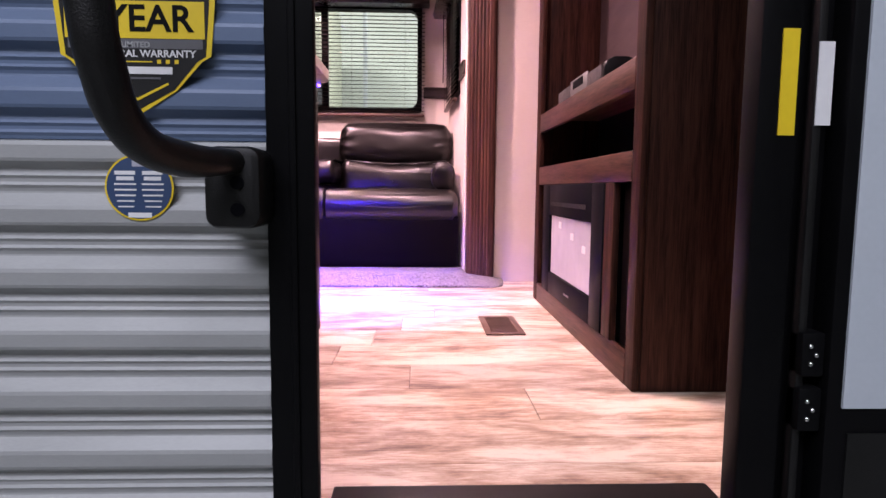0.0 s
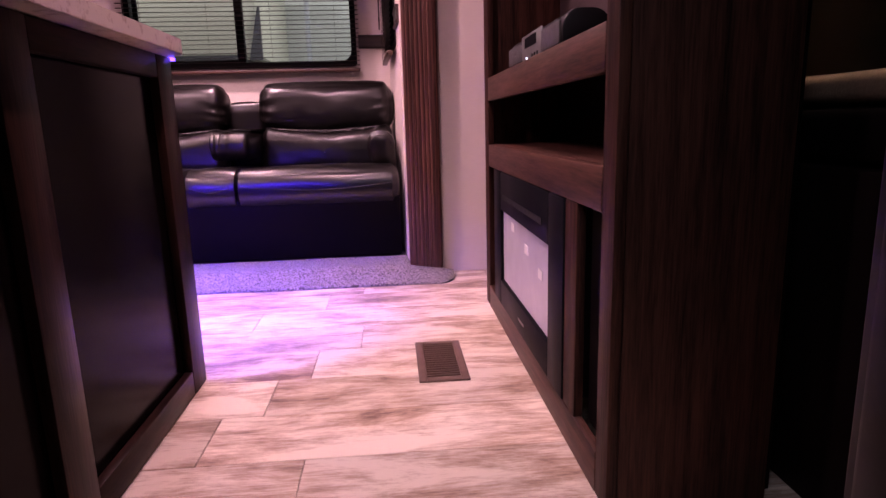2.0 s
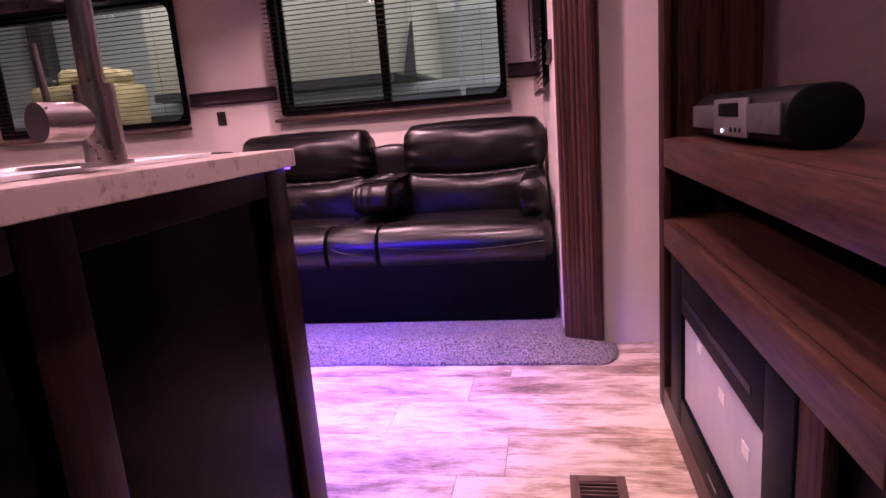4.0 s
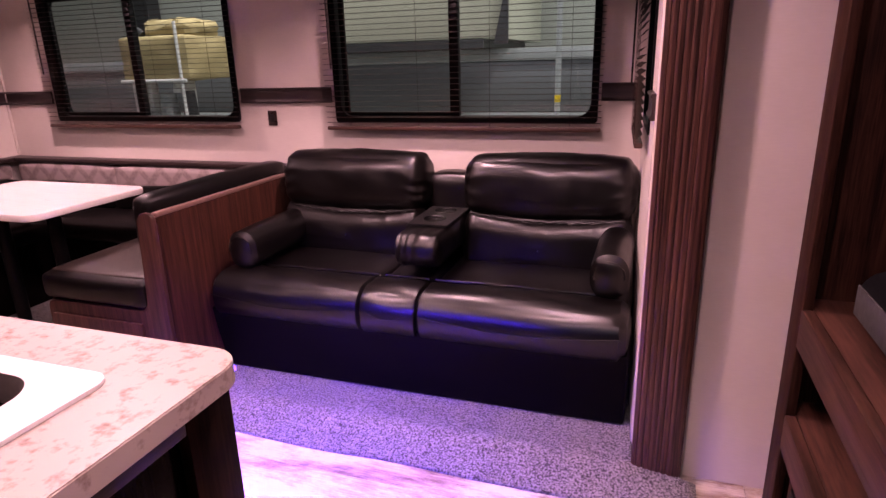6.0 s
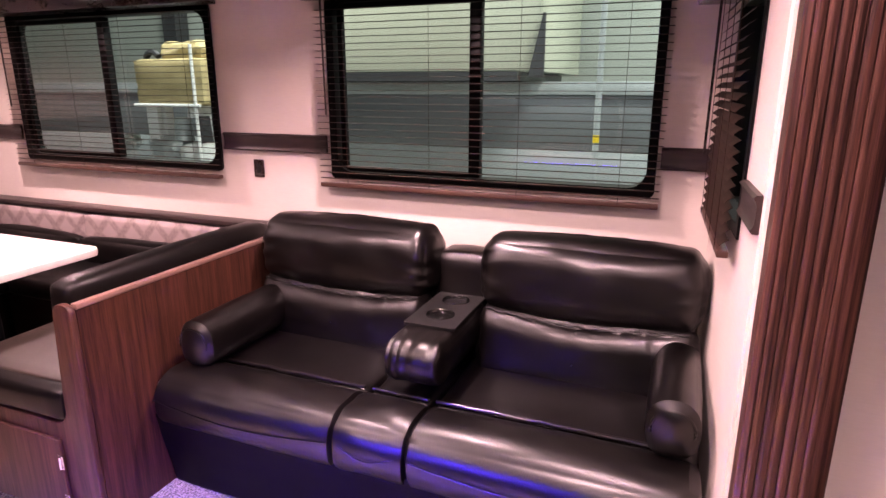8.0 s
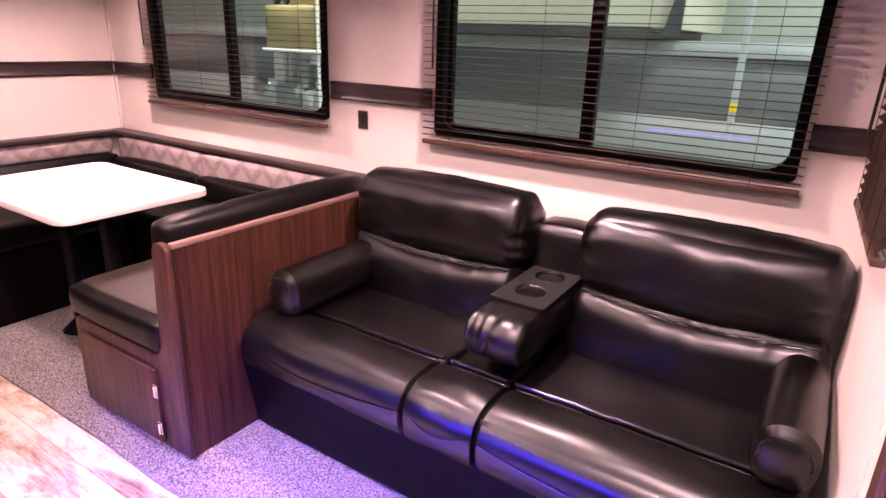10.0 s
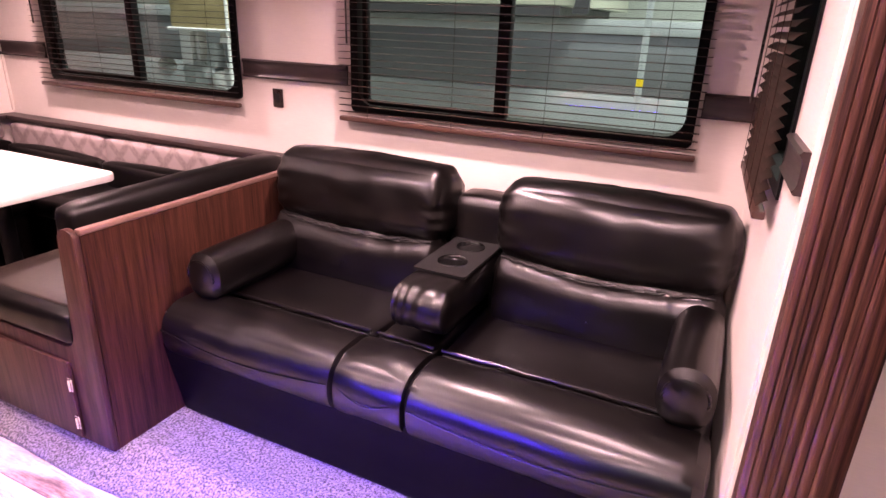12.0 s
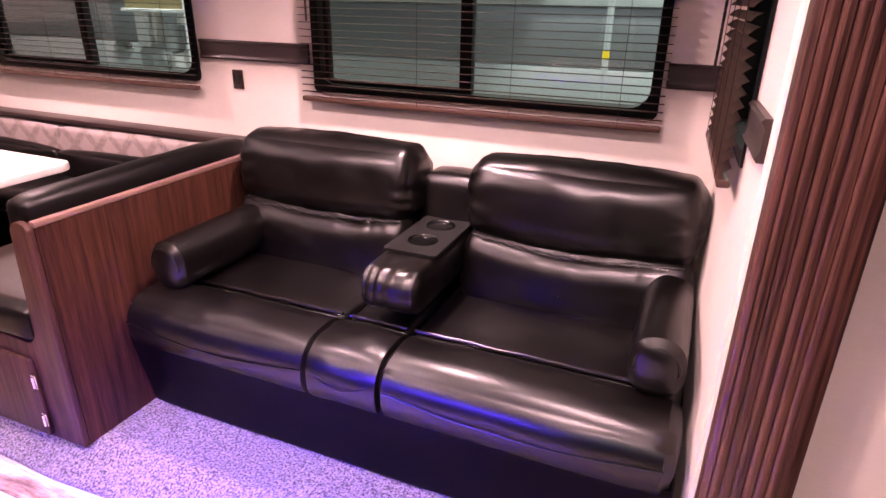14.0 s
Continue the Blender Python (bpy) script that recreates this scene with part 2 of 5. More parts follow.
# Bench vinyl again, with the lamplight on the seat's top put into the colour.
LIT_VINYL = surface("lit_seat_top_vinyl", (0.036, 0.026, 0.021), (0.022, 0.016, 0.013), 0.42, scale=6, fine=300, bump=0.2)
LATTICE = lattice_material()
CARPET = carpet_material()
PLANK = plank_material()
JOINT = surface("floor_joint", (0.17, 0.125, 0.095), rough=0.8)
BLACK = surface("black_paint", (0.003, 0.003, 0.0035), (0.004, 0.004, 0.0045), 0.45, scale=9, bump=0.05, spec=0.1)
BLACK_PLASTIC = surface("black_plastic", (0.007, 0.007, 0.007), (0.010, 0.010, 0.010), 0.45, scale=14, fine=500, bump=0.25, spec=0.3)
BLACK_GLOSS = surface("black_glass_trim", (0.006, 0.006, 0.008), rough=0.42, rough_var=0.06, bump=0, spec=0.03)
CUP = surface("polished_cup_liner", (0.004, 0.004, 0.004), rough=0.2, rough_var=0.03, bump=0, spec=0.6)
SLAT = surface("bronze_slat", (0.026, 0.013, 0.010), (0.018, 0.009, 0.007), 0.5, scale=10, bump=0, spec=0.06)
BRONZE = surface("bronze_valance", (0.022, 0.012, 0.010), (0.014, 0.008, 0.007), 0.28, scale=7, bump=0.05, coat=0.3)
RAIL_BROWN = surface("brown_blind_rail", (0.060, 0.028, 0.020), (0.040, 0.019, 0.014), 0.4, scale=8, stretch=(0.5, 4, 4), bump=0.05)
TRIM_WOOD = surface("rail_wood", (0.035, 0.020, 0.019), (0.015, 0.010, 0.010), 0.4, scale=6, stretch=(0.6, 0.6, 8), fine=30, bump=0.1)
STEEL = surface("brushed_steel", (0.62, 0.58, 0.55), (0.5, 0.47, 0.45), 0.3, metal=1, scale=20, bump=0.05)
CHROME = surface("chrome", (0.75, 0.75, 0.76), rough=0.12, metal=1, rough_var=0.04, bump=0)
LAMINATE = surface("speckled_laminate", (0.50, 0.43, 0.39), (0.24, 0.165, 0.135), 0.35, scale=34, fine=90, bump=0.03, lo=0.52, hi=0.66)
WHITE_TOP = surface("white_laminate", (0.80, 0.76, 0.72), (0.72, 0.67, 0.63), 0.3, scale=6, stretch=(1, 6, 1), bump=0.02)
WHITE = surface("white_plastic", (0.78, 0.78, 0.78), (0.72, 0.72, 0.73), 0.4, bump=0.02)
FILM = surface("protective_film", (0.46, 0.46, 0.53), (0.38, 0.38, 0.45), 0.35, scale=4, bump=0.1, fine=20)
SIDING_GREY = surface("grey_aluminium_siding", (0.37, 0.38, 0.38), (0.32, 0.33, 0.33), 0.5, metal=0.1, scale=4, stretch=(1, 1, 5), bump=0.03)
SIDING_BLUE = surface("blue_aluminium_siding", (0.115, 0.165, 0.265), (0.10, 0.145, 0.235), 0.5, metal=0.1, scale=4, stretch=(1, 1, 5), bump=0.03)
YELLOW = surface("yellow_vinyl", (0.80, 0.58, 0.02), (0.74, 0.53, 0.02), 0.4, bump=0.02)
NAVY = surface("navy_vinyl", (0.03, 0.06, 0.14), (0.04, 0.07, 0.15), 0.4, bump=0.02)
GREY_VINYL = surface("grey_vinyl", (0.12, 0.12, 0.13), rough=0.4, bump=0.02)
DOOR_SKIN = surface("pale_door_skin", (0.50, 0.55, 0.60), (0.46, 0.51, 0.56), 0.4, scale=5, bump=0.03)
SPEAKER = surface("speaker_cloth", (0.045, 0.042, 0.042), (0.025, 0.023, 0.023), 0.75, scale=60, fine=700, bump=0.4)
SILVER = surface("silver_plastic", (0.22, 0.21, 0.21), rough=0.35, metal=0.5, bump=0.03)
VENT_BROWN = surface("vent_enamel", (0.14, 0.085, 0.065), (0.11, 0.066, 0.05), 0.4, scale=15)
BEDDING = surface("tan_bedding", (0.24, 0.155, 0.10), (0.15, 0.10, 0.065), 0.85, scale=7, fine=200, bump=0.4)
CONCRETE = surface("showroom_floor", (0.30, 0.31, 0.30), (0.24, 0.25, 0.24), 0.35, scale=1.5, fine=60)
HALL_WALL = surface("showroom_wall", (0.48, 0.51, 0.47), (0.43, 0.46, 0.42), 0.6, scale=0.7)
CREAM = surface("cream_side", (0.58, 0.59, 0.48), (0.52, 0.53, 0.43), 0.4, scale=1.2, bump=0.02)
TAN_BOX = surface("tan_fabric", (0.50, 0.40, 0.21), (0.42, 0.33, 0.16), 0.8, scale=6, bump=0.2)
DARK_SIDE = surface("dark_band", (0.05, 0.05, 0.055), (0.035, 0.035, 0.04), 0.4, scale=2, bump=0.02)
GREY_SIDE = surface("grey_band", (0.40, 0.43, 0.44), (0.34, 0.37, 0.38), 0.35, scale=1.5, bump=0.02)
PANE = glass("window_pane")
SCREENED = glass("screened_pane", (0.78, 0.81, 0.79))
BODY_SIDE = surface("slate_side", (0.17, 0.18, 0.19), (0.13, 0.14, 0.15), 0.35, scale=1.2, stretch=(0.3, 1, 4), bump=0.02)
PUCK_GLOW = glow("lamp_lens", (1.0, 0.86, 0.78), 14)
LED_GLOW = glow("led_lens", (0.12, 0.05, 1.0), 9)
LED_DOT = glow("display_led", (0.75, 0.85, 1.0), 3)

# ---- shape helpers ----


def bm_box(x0, x1, y0, y1, z0, z1, r=0.0, seg=2, bm=None):
    one = bmesh.new()
    bmesh.ops.create_cube(one, size=1, matrix=Matrix.LocRotScale(((x0 + x1) / 2, (y0 + y1) / 2, (z0 + z1) / 2), None, (x1 - x0, y1 - y0, z1 - z0)))
    if r:
        bmesh.ops.bevel(one, geom=one.edges[:], offset=r, segments=seg, profile=0.5, affect="EDGES", clamp_overlap=True)
    return join(bm, one)


def join(bm, one):
    if bm is None:
        return one
    me = bpy.data.meshes.new("tmp")
    one.to_mesh(me)
    bm.from_mesh(me)
    bpy.data.meshes.remove(me)
    one.free()
    return bm


def bm_cyl(p0, p1, r0, r1=None, seg=20, bm=None, caps=True):
    p0, p1 = Vector(p0), Vector(p1)
    one = bmesh.new()
    q = (p1 - p0).to_track_quat("Z", "Y").to_matrix().to_4x4()
    bmesh.ops.create_cone(one, cap_ends=caps, segments=seg, radius1=r0, radius2=r0 if r1 is None else r1, depth=(p1 - p0).length,
                          matrix=Matrix.Translation((p0 + p1) / 2) @ q)
    return join(bm, one)


def bm_prism(points, axis, a, b, bm=None, r=0.0):
    """A closed outline in the two other axes, thickened along one axis from a to b."""
    one = bmesh.new()
    put = {"x": lambda u, v, w: (w, u, v), "y": lambda u, v, w: (u, w, v), "z": lambda u, v, w: (u, v, w)}[axis]
    lo = [one.verts.new(put(u, v, a)) for u, v in points]
    hi = [one.verts.new(put(u, v, b)) for u, v in points]
    n = len(points)
    one.faces.new(lo), one.faces.new(hi)
    for i in range(n):
        one.faces.new((lo[i], lo[(i + 1) % n], hi[(i + 1) % n], hi[i]))
    bmesh.ops.recalc_face_normals(one, faces=one.faces[:])
    if r:
        rim = [e for e in one.edges if (e.verts[0] in lo) == (e.verts[1] in lo)]
        bmesh.ops.bevel(one, geom=rim, offset=r, segments=2, profile=0.5, affect="EDGES", clamp_overlap=True)
    return join(bm, one)


def bm_tube(points, radius, seg=14, bm=None):
    """A round tube along a polyline; radius: one number or one for each point."""
    one = bmesh.new()
    pts = [Vector(p) for p in points]
    rings = []
    for i, p in enumerate(pts):
        d = (pts[min(i + 1, len(pts) - 1)] - pts[max(i - 1, 0)]).normalized()
        q = d.to_track_quat("Z", "Y")
        r = radius[i] if isinstance(radius, (list, tuple)) else radius
        rings.append([one.verts.new(p + q @ Vector((r * math.cos(k * math.tau / seg), r * math.sin(k * math.tau / seg), 0))) for k in range(seg)])
    for a, b in zip(rings, rings[1:]):
        for k in range(seg):
            one.faces.new((a[k], a[(k + 1) % seg], b[(k + 1) % seg], b[k]))
    one.faces.new(rings[0]), one.faces.new(rings[-1])
    bmesh.ops.recalc_face_normals(one, faces=one.faces[:])
    return join(bm, one)


def smooth_path(points, n=6):
    """Points along a smooth curve through the given ones."""
    pts = [Vector(p) for p in points]
    out = []
    for i in range(len(pts) - 1):
        a, b, c, d = pts[max(i - 1, 0)], pts[i], pts[i + 1], pts[min(i + 2, len(pts) - 1)]
        for k in range(n):
            t = k / n
            out.append(0.5 * (2 * b + (c - a) * t + (2 * a - 5 * b + 4 * c - d) * t * t + (3 * b - a - 3 * c + d) * t ** 3))
    return out + [pts[-1]]


def rounded(u0, u1, v0, v1, r, n=6):
    """The outline of a rectangle with round corners."""
    out = []
    for cu, cv, a in ((u1 - r, v1 - r, 0), (u0 + r, v1 - r, 90), (u0 + r, v0 + r, 180), (u1 - r, v0 + r, 270)):
        out += [(cu + r * math.cos(radians(a + 90 * k / n)), cv + r * math.sin(radians(a + 90 * k / n))) for k in range(n + 1)]
    return out


def bm_cushion(x0, x1, y0, y1, z0, z1, r, puff=0.012, cuts=11, wrinkle=0.003, seed=0.0, m=None, bm=None, shape=None):
    """A stuffed block: round edges, bulging faces, slight creases. shape: a further bend of each point."""
    one = bmesh.new()
    bmesh.ops.create_cube(one, size=2)
    bmesh.ops.subdivide_edges(one, edges=one.edges[:], cuts=cuts, use_grid_fill=True)
    c = Vector(((x0 + x1) / 2, (y0 + y1) / 2, (z0 + z1) / 2))
    h = Vector(((x1 - x0) / 2, (y1 - y0) / 2, (z1 - z0) / 2))
    r3 = r if isinstance(r, tuple) else (min(r, 0.98 * min(h)),) * 3
    core = Vector([h[i] - min(max(r3[i], 0.006), 0.98 * h[i]) for i in range(3)])
    power = 2.3
    for v in one.verts:
        u = Vector([math.sin(q * math.pi / 2) * 0.45 + q * 0.55 for q in v.co])
        inner = Vector([max(-core[i], min(core[i], u[i] * h[i])) for i in range(3)])
        d = Vector([(u[i] * h[i] - inner[i]) / (h[i] - core[i]) for i in range(3)])
        k = sum(abs(v) ** power for v in d) ** (1 / power)
        p = Vector([inner[i] + d[i] / k * (h[i] - core[i]) for i in range(3)])
        for i in range(3):
            a, b = (i + 1) % 3, (i + 2) % 3
            p[i] += puff * u[i] * (1 - u[a] ** 2) * (1 - u[b] ** 2)
        w = c + p
        if wrinkle:
            w += p.normalized() * wrinkle * (noise.noise(w * 9 + Vector((seed, 0, 0))) + 0.6 * noise.noise(w * 23 + Vector((0, seed, 0))))
        if shape:
            w = shape(w, u)
        v.co = w
    for f in one.faces:
        f.smooth = True
    if m:
        bmesh.ops.transform(one, matrix=m, verts=one.verts[:])
    return join(bm, one)


ORIGIN = {}


def link(name, bm, material, smooth=False):
    me = bpy.data.meshes.new(name)
    bmesh.ops.recalc_face_normals(bm, faces=bm.faces[:])
    bm.to_mesh(me)
    bm.free()
    me.materials.append(material)
    if smooth:
        me.polygons.foreach_set("use_smooth", [True] * len(me.polygons))
        me.set_sharp_from_angle(angle=radians(40))
    return new(name, me)


def thing(name, at, label, category, group="", kind=""):
    e = new(name)
    e.empty_display_size = 0.1
    e.location = at
    ORIGIN[e.name] = Vector(at)
    return tagged(e, label, category, group, kind)


def part(name, bm, material, parent, label="", smooth=True):
    ob = link(name, bm, material, smooth)
    return child(ob, parent, label)


def child(ob, parent, label=""):
    ob.parent = parent
    at = ORIGIN.get(parent.name, Vector((0, 0, 0)))
    ob.matrix_parent_inverse = Matrix.Translation(-at)
    ORIGIN[ob.name] = Vector((0, 0, 0)) if parent.name in ORIGIN else at
    return tagged(ob, label) if label else ob


def solid(name, bm, material, label, category, kind="", smooth=False, group=""):
    ob = link(name, bm, material, smooth)
    ORIGIN[ob.name] = Vector((0, 0, 0))
    return tagged(ob, label, category, group, kind)


def lettering(text, at, size, material, parent, turn=(90, 0, 0), align="CENTER"):
    c = bpy.data.curves.new("lettering", "FONT")
    c.body, c.size, c.align_x, c.align_y, c.extrude, c.offset = text, size, align, "CENTER", 0.0004, size * 0.018
    tmp = bpy.data.objects.new("lettering", c)
    me = bpy.data.meshes.new_from_object(tmp)
    bpy.data.objects.remove(tmp)
    me.transform(pose(*at, *turn))
    me.materials.append(material)
    return child(new("lettering", me), parent)


def bm_wall(axis, a, b, u0, u1, z0, z1, holes=()):
    """A wall across axis from a to b, along the other level axis from u0 to u1, with oblong holes (u0, u1, z0, z1) side by side."""
    bm = bmesh.new()

    def block(p, q, low, high):
        if q - p > 1e-4 and high - low > 1e-4:
            if axis == "y":
                bm_box(p, q, a, b, low, high, bm=bm)
            else:
                bm_box(a, b, p, q, low, high, bm=bm)
    at = u0
    for p, q, low, high in sorted(holes):
        block(at, p, z0, z1), block(p, q, z0, low), block(p, q, high, z1)
        at = q
    block(at, u1, z0, z1)
    bmesh.ops.remove_doubles(bm, verts=bm.verts[:], dist=1e-5)
    return bm

# ---- structure ----
DOOR_L, DOOR_R, WALL_OUT, WALL_IN = -0.205, 0.53, 0.89, 0.95
OFF_IN, OFF_OUT = 3.272, 3.332
SLIDE_L, SLIDE_R, BACK = -3.50, 0.235, 4.22
X_L, X_R, PART_X = -4.3, 2.9, 0.80
GROUND = -0.78

solid("ground", bm_box(-30, 30, -30, 30, GROUND - 0.1, GROUND), CONCRETE, "grey polished showroom floor around the trailer", "ground", "structure")
solid("subfloor", bm_box(X_L, X_R, WALL_IN, OFF_IN, -0.12, -0.006), JOINT, "dark underlay beneath the floor planks", "floor", "structure")
solid("slide_floor", bm_box(SLIDE_L, SLIDE_R + 0.06, 3.215, BACK + 0.06, -0.06, 0.044), JOINT, "board floor of the slide-out room", "floor", "structure")
# Inner side is out of view; its dark colour is there to lessen bounced light.
solid("wall_south", bm_wall("y", WALL_OUT + 0.012, WALL_IN, X_L, X_R, -0.15, MAIN_CEIL, [(DOOR_L, DOOR_R, -0.03, 1.86)]), DARK_WOOD,
      "unseen wall beside the entry door, darkened to cut bounced light", "wall", "structure")
solid("wall_north", bm_wall("y", OFF_IN, OFF_OUT, X_L, X_R, -0.12, MAIN_CEIL, [(SLIDE_L, SLIDE_R + 0.05, -0.12, SLIDE_CEIL)]), WALL,
      "pale linen-textured wallboard beside the slide-out", "wall", "structure")
# Out of view too, and dark only to keep bounce off the sofa.
solid("wall_west", bm_box(X_L - 0.06, X_L, WALL_IN, OFF_OUT, -0.12, MAIN_CEIL), DARK_WOOD, "unseen wall at the kitchen end, darkened to cut bounced light", "wall", "structure")
solid("wall_east", bm_box(X_R, X_R + 0.06, WALL_IN, OFF_OUT, -0.12, MAIN_CEIL), WALL, "pale wallboard at the bedroom end", "wall", "structure")
solid("wall_partition", bm_wall("x", PART_X, PART_X + 0.025, WALL_IN, OFF_IN, -0.005, MAIN_CEIL, [(WALL_IN + 0.02, 1.52, -0.005, 1.92)]), DARK_WOOD,
      "dark wooden partition of the bedroom", "wall", "structure")
solid("ceiling", bm_box(X_L, X_R, WALL_OUT, OFF_OUT, MAIN_CEIL, MAIN_CEIL + 0.06), CEIL, "pale plain ceiling", "ceiling", "structure")
solid("ceiling_slide", bm_box(SLIDE_L - 0.06, SLIDE_R + 0.12, OFF_IN + 0.003, BACK + 0.06, SLIDE_CEIL, SLIDE_CEIL + 0.05), CEIL, "pale low ceiling of the slide-out", "ceiling", "structure")
WIN_Z0, WIN_Z1 = 1.0, 1.70
WINDOWS = [(-3.09, -1.82), (-1.255, 0.0)]
solid("wall_slide_back", bm_wall("y", BACK, BACK + 0.05, SLIDE_L - 0.06, SLIDE_R + 0.1, -0.06, SLIDE_CEIL, [(a + 0.02, b - 0.02, WIN_Z0 + 0.02, WIN_Z1 - 0.02) for a, b in WINDOWS]),
      WALL, "pale linen-textured wallboard behind the sofa and dinette", "wall", "structure")
solid("wall_slide_west", bm_box(SLIDE_L - 0.06, SLIDE_L, OFF_OUT, BACK, -0.06, SLIDE_CEIL), WALL, "pale linen-textured wallboard beside the dinette", "wall", "structure")
# The sofa's end wall stands slightly askew; it is built square and then turned about its near edge.
SKEW = Matrix.Translation((SLIDE_R, 3.22, 0)) @ Matrix.Rotation(radians(3.0), 4, "Z") @ Matrix.Translation((-SLIDE_R, -3.22, 0))
SW = (3.56, 4.02, 1.03, 1.60)
ob = solid("wall_slide_east", bm_wall("x", SLIDE_R, SLIDE_R + 0.05, 3.325, BACK + 0.04, -0.06, SLIDE_CEIL, [SW]), WALL, "pale wallboard at the end of the sofa", "wall", "structure")
ob.matrix_world = SKEW
solid("wall_slide_sill", bm_box(SLIDE_R + 0.0, SLIDE_R + 0.05, OFF_IN + 0.003, 3.325, -0.005, SLIDE_CEIL), WALL, "pale wallboard edge of the slide opening", "wall", "structure")


def window(name, x0, x1):
    """An aluminium window in the back wall: a fixed half and a sliding half, with round outer corners."""
    y0, y1 = BACK - 0.012, BACK + 0.06
    w = thing(name, (x0, BACK, WIN_Z0), "black-framed sliding trailer window with rounded corners", "window", kind="structure")
    outer, inner = rounded(x0, x1, WIN_Z0, WIN_Z1, 0.02), rounded(x0 + 0.032, x1 - 0.03, WIN_Z0 + 0.03, WIN_Z1 - 0.03, 0.06)
    bm = bmesh.new()
    loops = [[bm.verts.new((u, y, v)) for u, v in line] for y, line in ((y0, outer), (y0, inner), (y1, inner), (y1, outer))]
    n = len(outer)
    for a, b in zip(loops, loops[1:] + loops[:1]):
        for i in range(n):
            bm.faces.new((a[i], a[(i + 1) % n], b[(i + 1) % n], b[i]))
    part("window_frame", bm, BLACK, w)
    mid = x0 + (x1 - x0) * 0.485
    part("mullion", bm_box(mid - 0.022, mid + 0.022, BACK + 0.004, BACK + 0.045, WIN_Z0 + 0.031, WIN_Z1 - 0.031, 0.004), BLACK, w)
    bm = bmesh.new()
    for a in ((x0 + 0.041, mid - 0.023, WIN_Z0 + 0.031, WIN_Z0 + 0.05), (x0 + 0.041, mid - 0.023, WIN_Z1 - 0.05, WIN_Z1 - 0.031), (x0 + 0.041, x0 + 0.065, WIN_Z0 + 0.0505, WIN_Z1 - 0.0505)):
        bm_box(a[0], a[1], BACK + 0.008, BACK + 0.03, a[2], a[3], 0.003, bm=bm)
    part("sash", bm, BLACK, w)
    for a, b, y, kind in ((x0 + 0.065, mid - 0.022, BACK + 0.018, SCREENED), (mid + 0.022, x1 - 0.026, BACK + 0.036, PANE)):
        p = part("pane", bm_box(a, b, y, y + 0.004, WIN_Z0 + 0.03, WIN_Z1 - 0.03), kind, w, "clear glass pane" if kind == PANE else "screened grey glass pane")
        p.visible_shadow = False
    return w


for i, (a, b) in enumerate(WINDOWS):
    window(f"window_{i + 1}", a, b)
w = thing("window_3", (SLIDE_R, 3.8, 1.1), "narrow black-framed window in the end wall", "window", kind="structure")
bm = bmesh.new()
for a in ((SW[0], SW[1], SW[2], SW[2] + 0.03), (SW[0], SW[1], SW[3] - 0.03, SW[3]), (SW[0], SW[0] + 0.03, SW[2] + 0.03, SW[3] - 0.03), (SW[1] - 0.03, SW[1], SW[2] + 0.03, SW[3] - 0.03)):
    bm_box(SLIDE_R - 0.006, SLIDE_R + 0.055, a[0], a[1], a[2], a[3], bm=bm)
bmesh.ops.transform(bm, matrix=SKEW, verts=bm.verts[:])
part("window_frame", bm, BLACK, w, smooth=False)
bm = bm_box(SLIDE_R + 0.03, SLIDE_R + 0.034, SW[0] + 0.03, SW[1] - 0.03, SW[2] + 0.03, SW[3] - 0.03)
bmesh.ops.transform(bm, matrix=SKEW, verts=bm.verts[:])
part("pane", bm, PANE, w).visible_shadow = False


def rail(name, bm, label):
    return solid(name, bm, TRIM_WOOD, label, "trim", "structure", True)


RAIL_Z = (1.096, 1.17)


def bm_rail(axis, plane, out, u0, u1):
    """A moulded rail: a broad flat face with a bead above and below."""
    z0, z1 = RAIL_Z
    prof = [(0, z0), (0.012, z0), (0.017, z0 + 0.006), (0.012, z0 + 0.013), (0.010, z0 + 0.02), (0.010, z1 - 0.02), (0.012, z1 - 0.013), (0.017, z1 - 0.006), (0.012, z1), (0, z1)]
    if axis == "x":
        return bm_prism([(plane + out * d, z) for d, z in prof], "x", u0, u1)
    return bm_prism([(plane + out * d, z) for d, z in prof], "y", u0, u1)


rail("trim_back_a", bm_rail("x", BACK, -1, SLIDE_L + 0.018, -3.115), "dark wooden chair rail beside the dinette window")
rail("trim_back_b", bm_rail("x", BACK, -1, -1.80, -1.275), "dark wooden chair rail between the two windows")
rail("trim_back_c", bm_rail("x", BACK, -1, 0.012, 0.172), "dark wooden chair rail in the sofa's corner")
rail("trim_west", bm_rail("y", SLIDE_L, 1, OFF_OUT, BACK), "dark wooden chair rail on the dinette's end wall")
ob = rail("trim_east", bm_rail("y", SLIDE_R, -1, 3.325, 3.535), "short dark wooden chair rail beside the blind")
ob.matrix_world = SKEW
solid("trim_corner", bm_box(SLIDE_L + 0.0, SLIDE_L + 0.012, BACK - 0.012, BACK, 0.8, SLIDE_CEIL), WALL, "thin pale corner bead", "trim", "structure")
solid("trim_ceiling", bm_box(-2.9, -1.9, 3.93, 3.945, SLIDE_CEIL - 0.006, SLIDE_CEIL), BRONZE, "thin dark strip across the slide ceiling", "trim", "structure")

# fluted post at the edge of the slide opening
bm = bmesh.new()
x0, x1, py = SLIDE_R, 0.381, 3.205
prof = [(x0, OFF_IN), (x0, py + 0.007), (x0 + 0.010, py)]
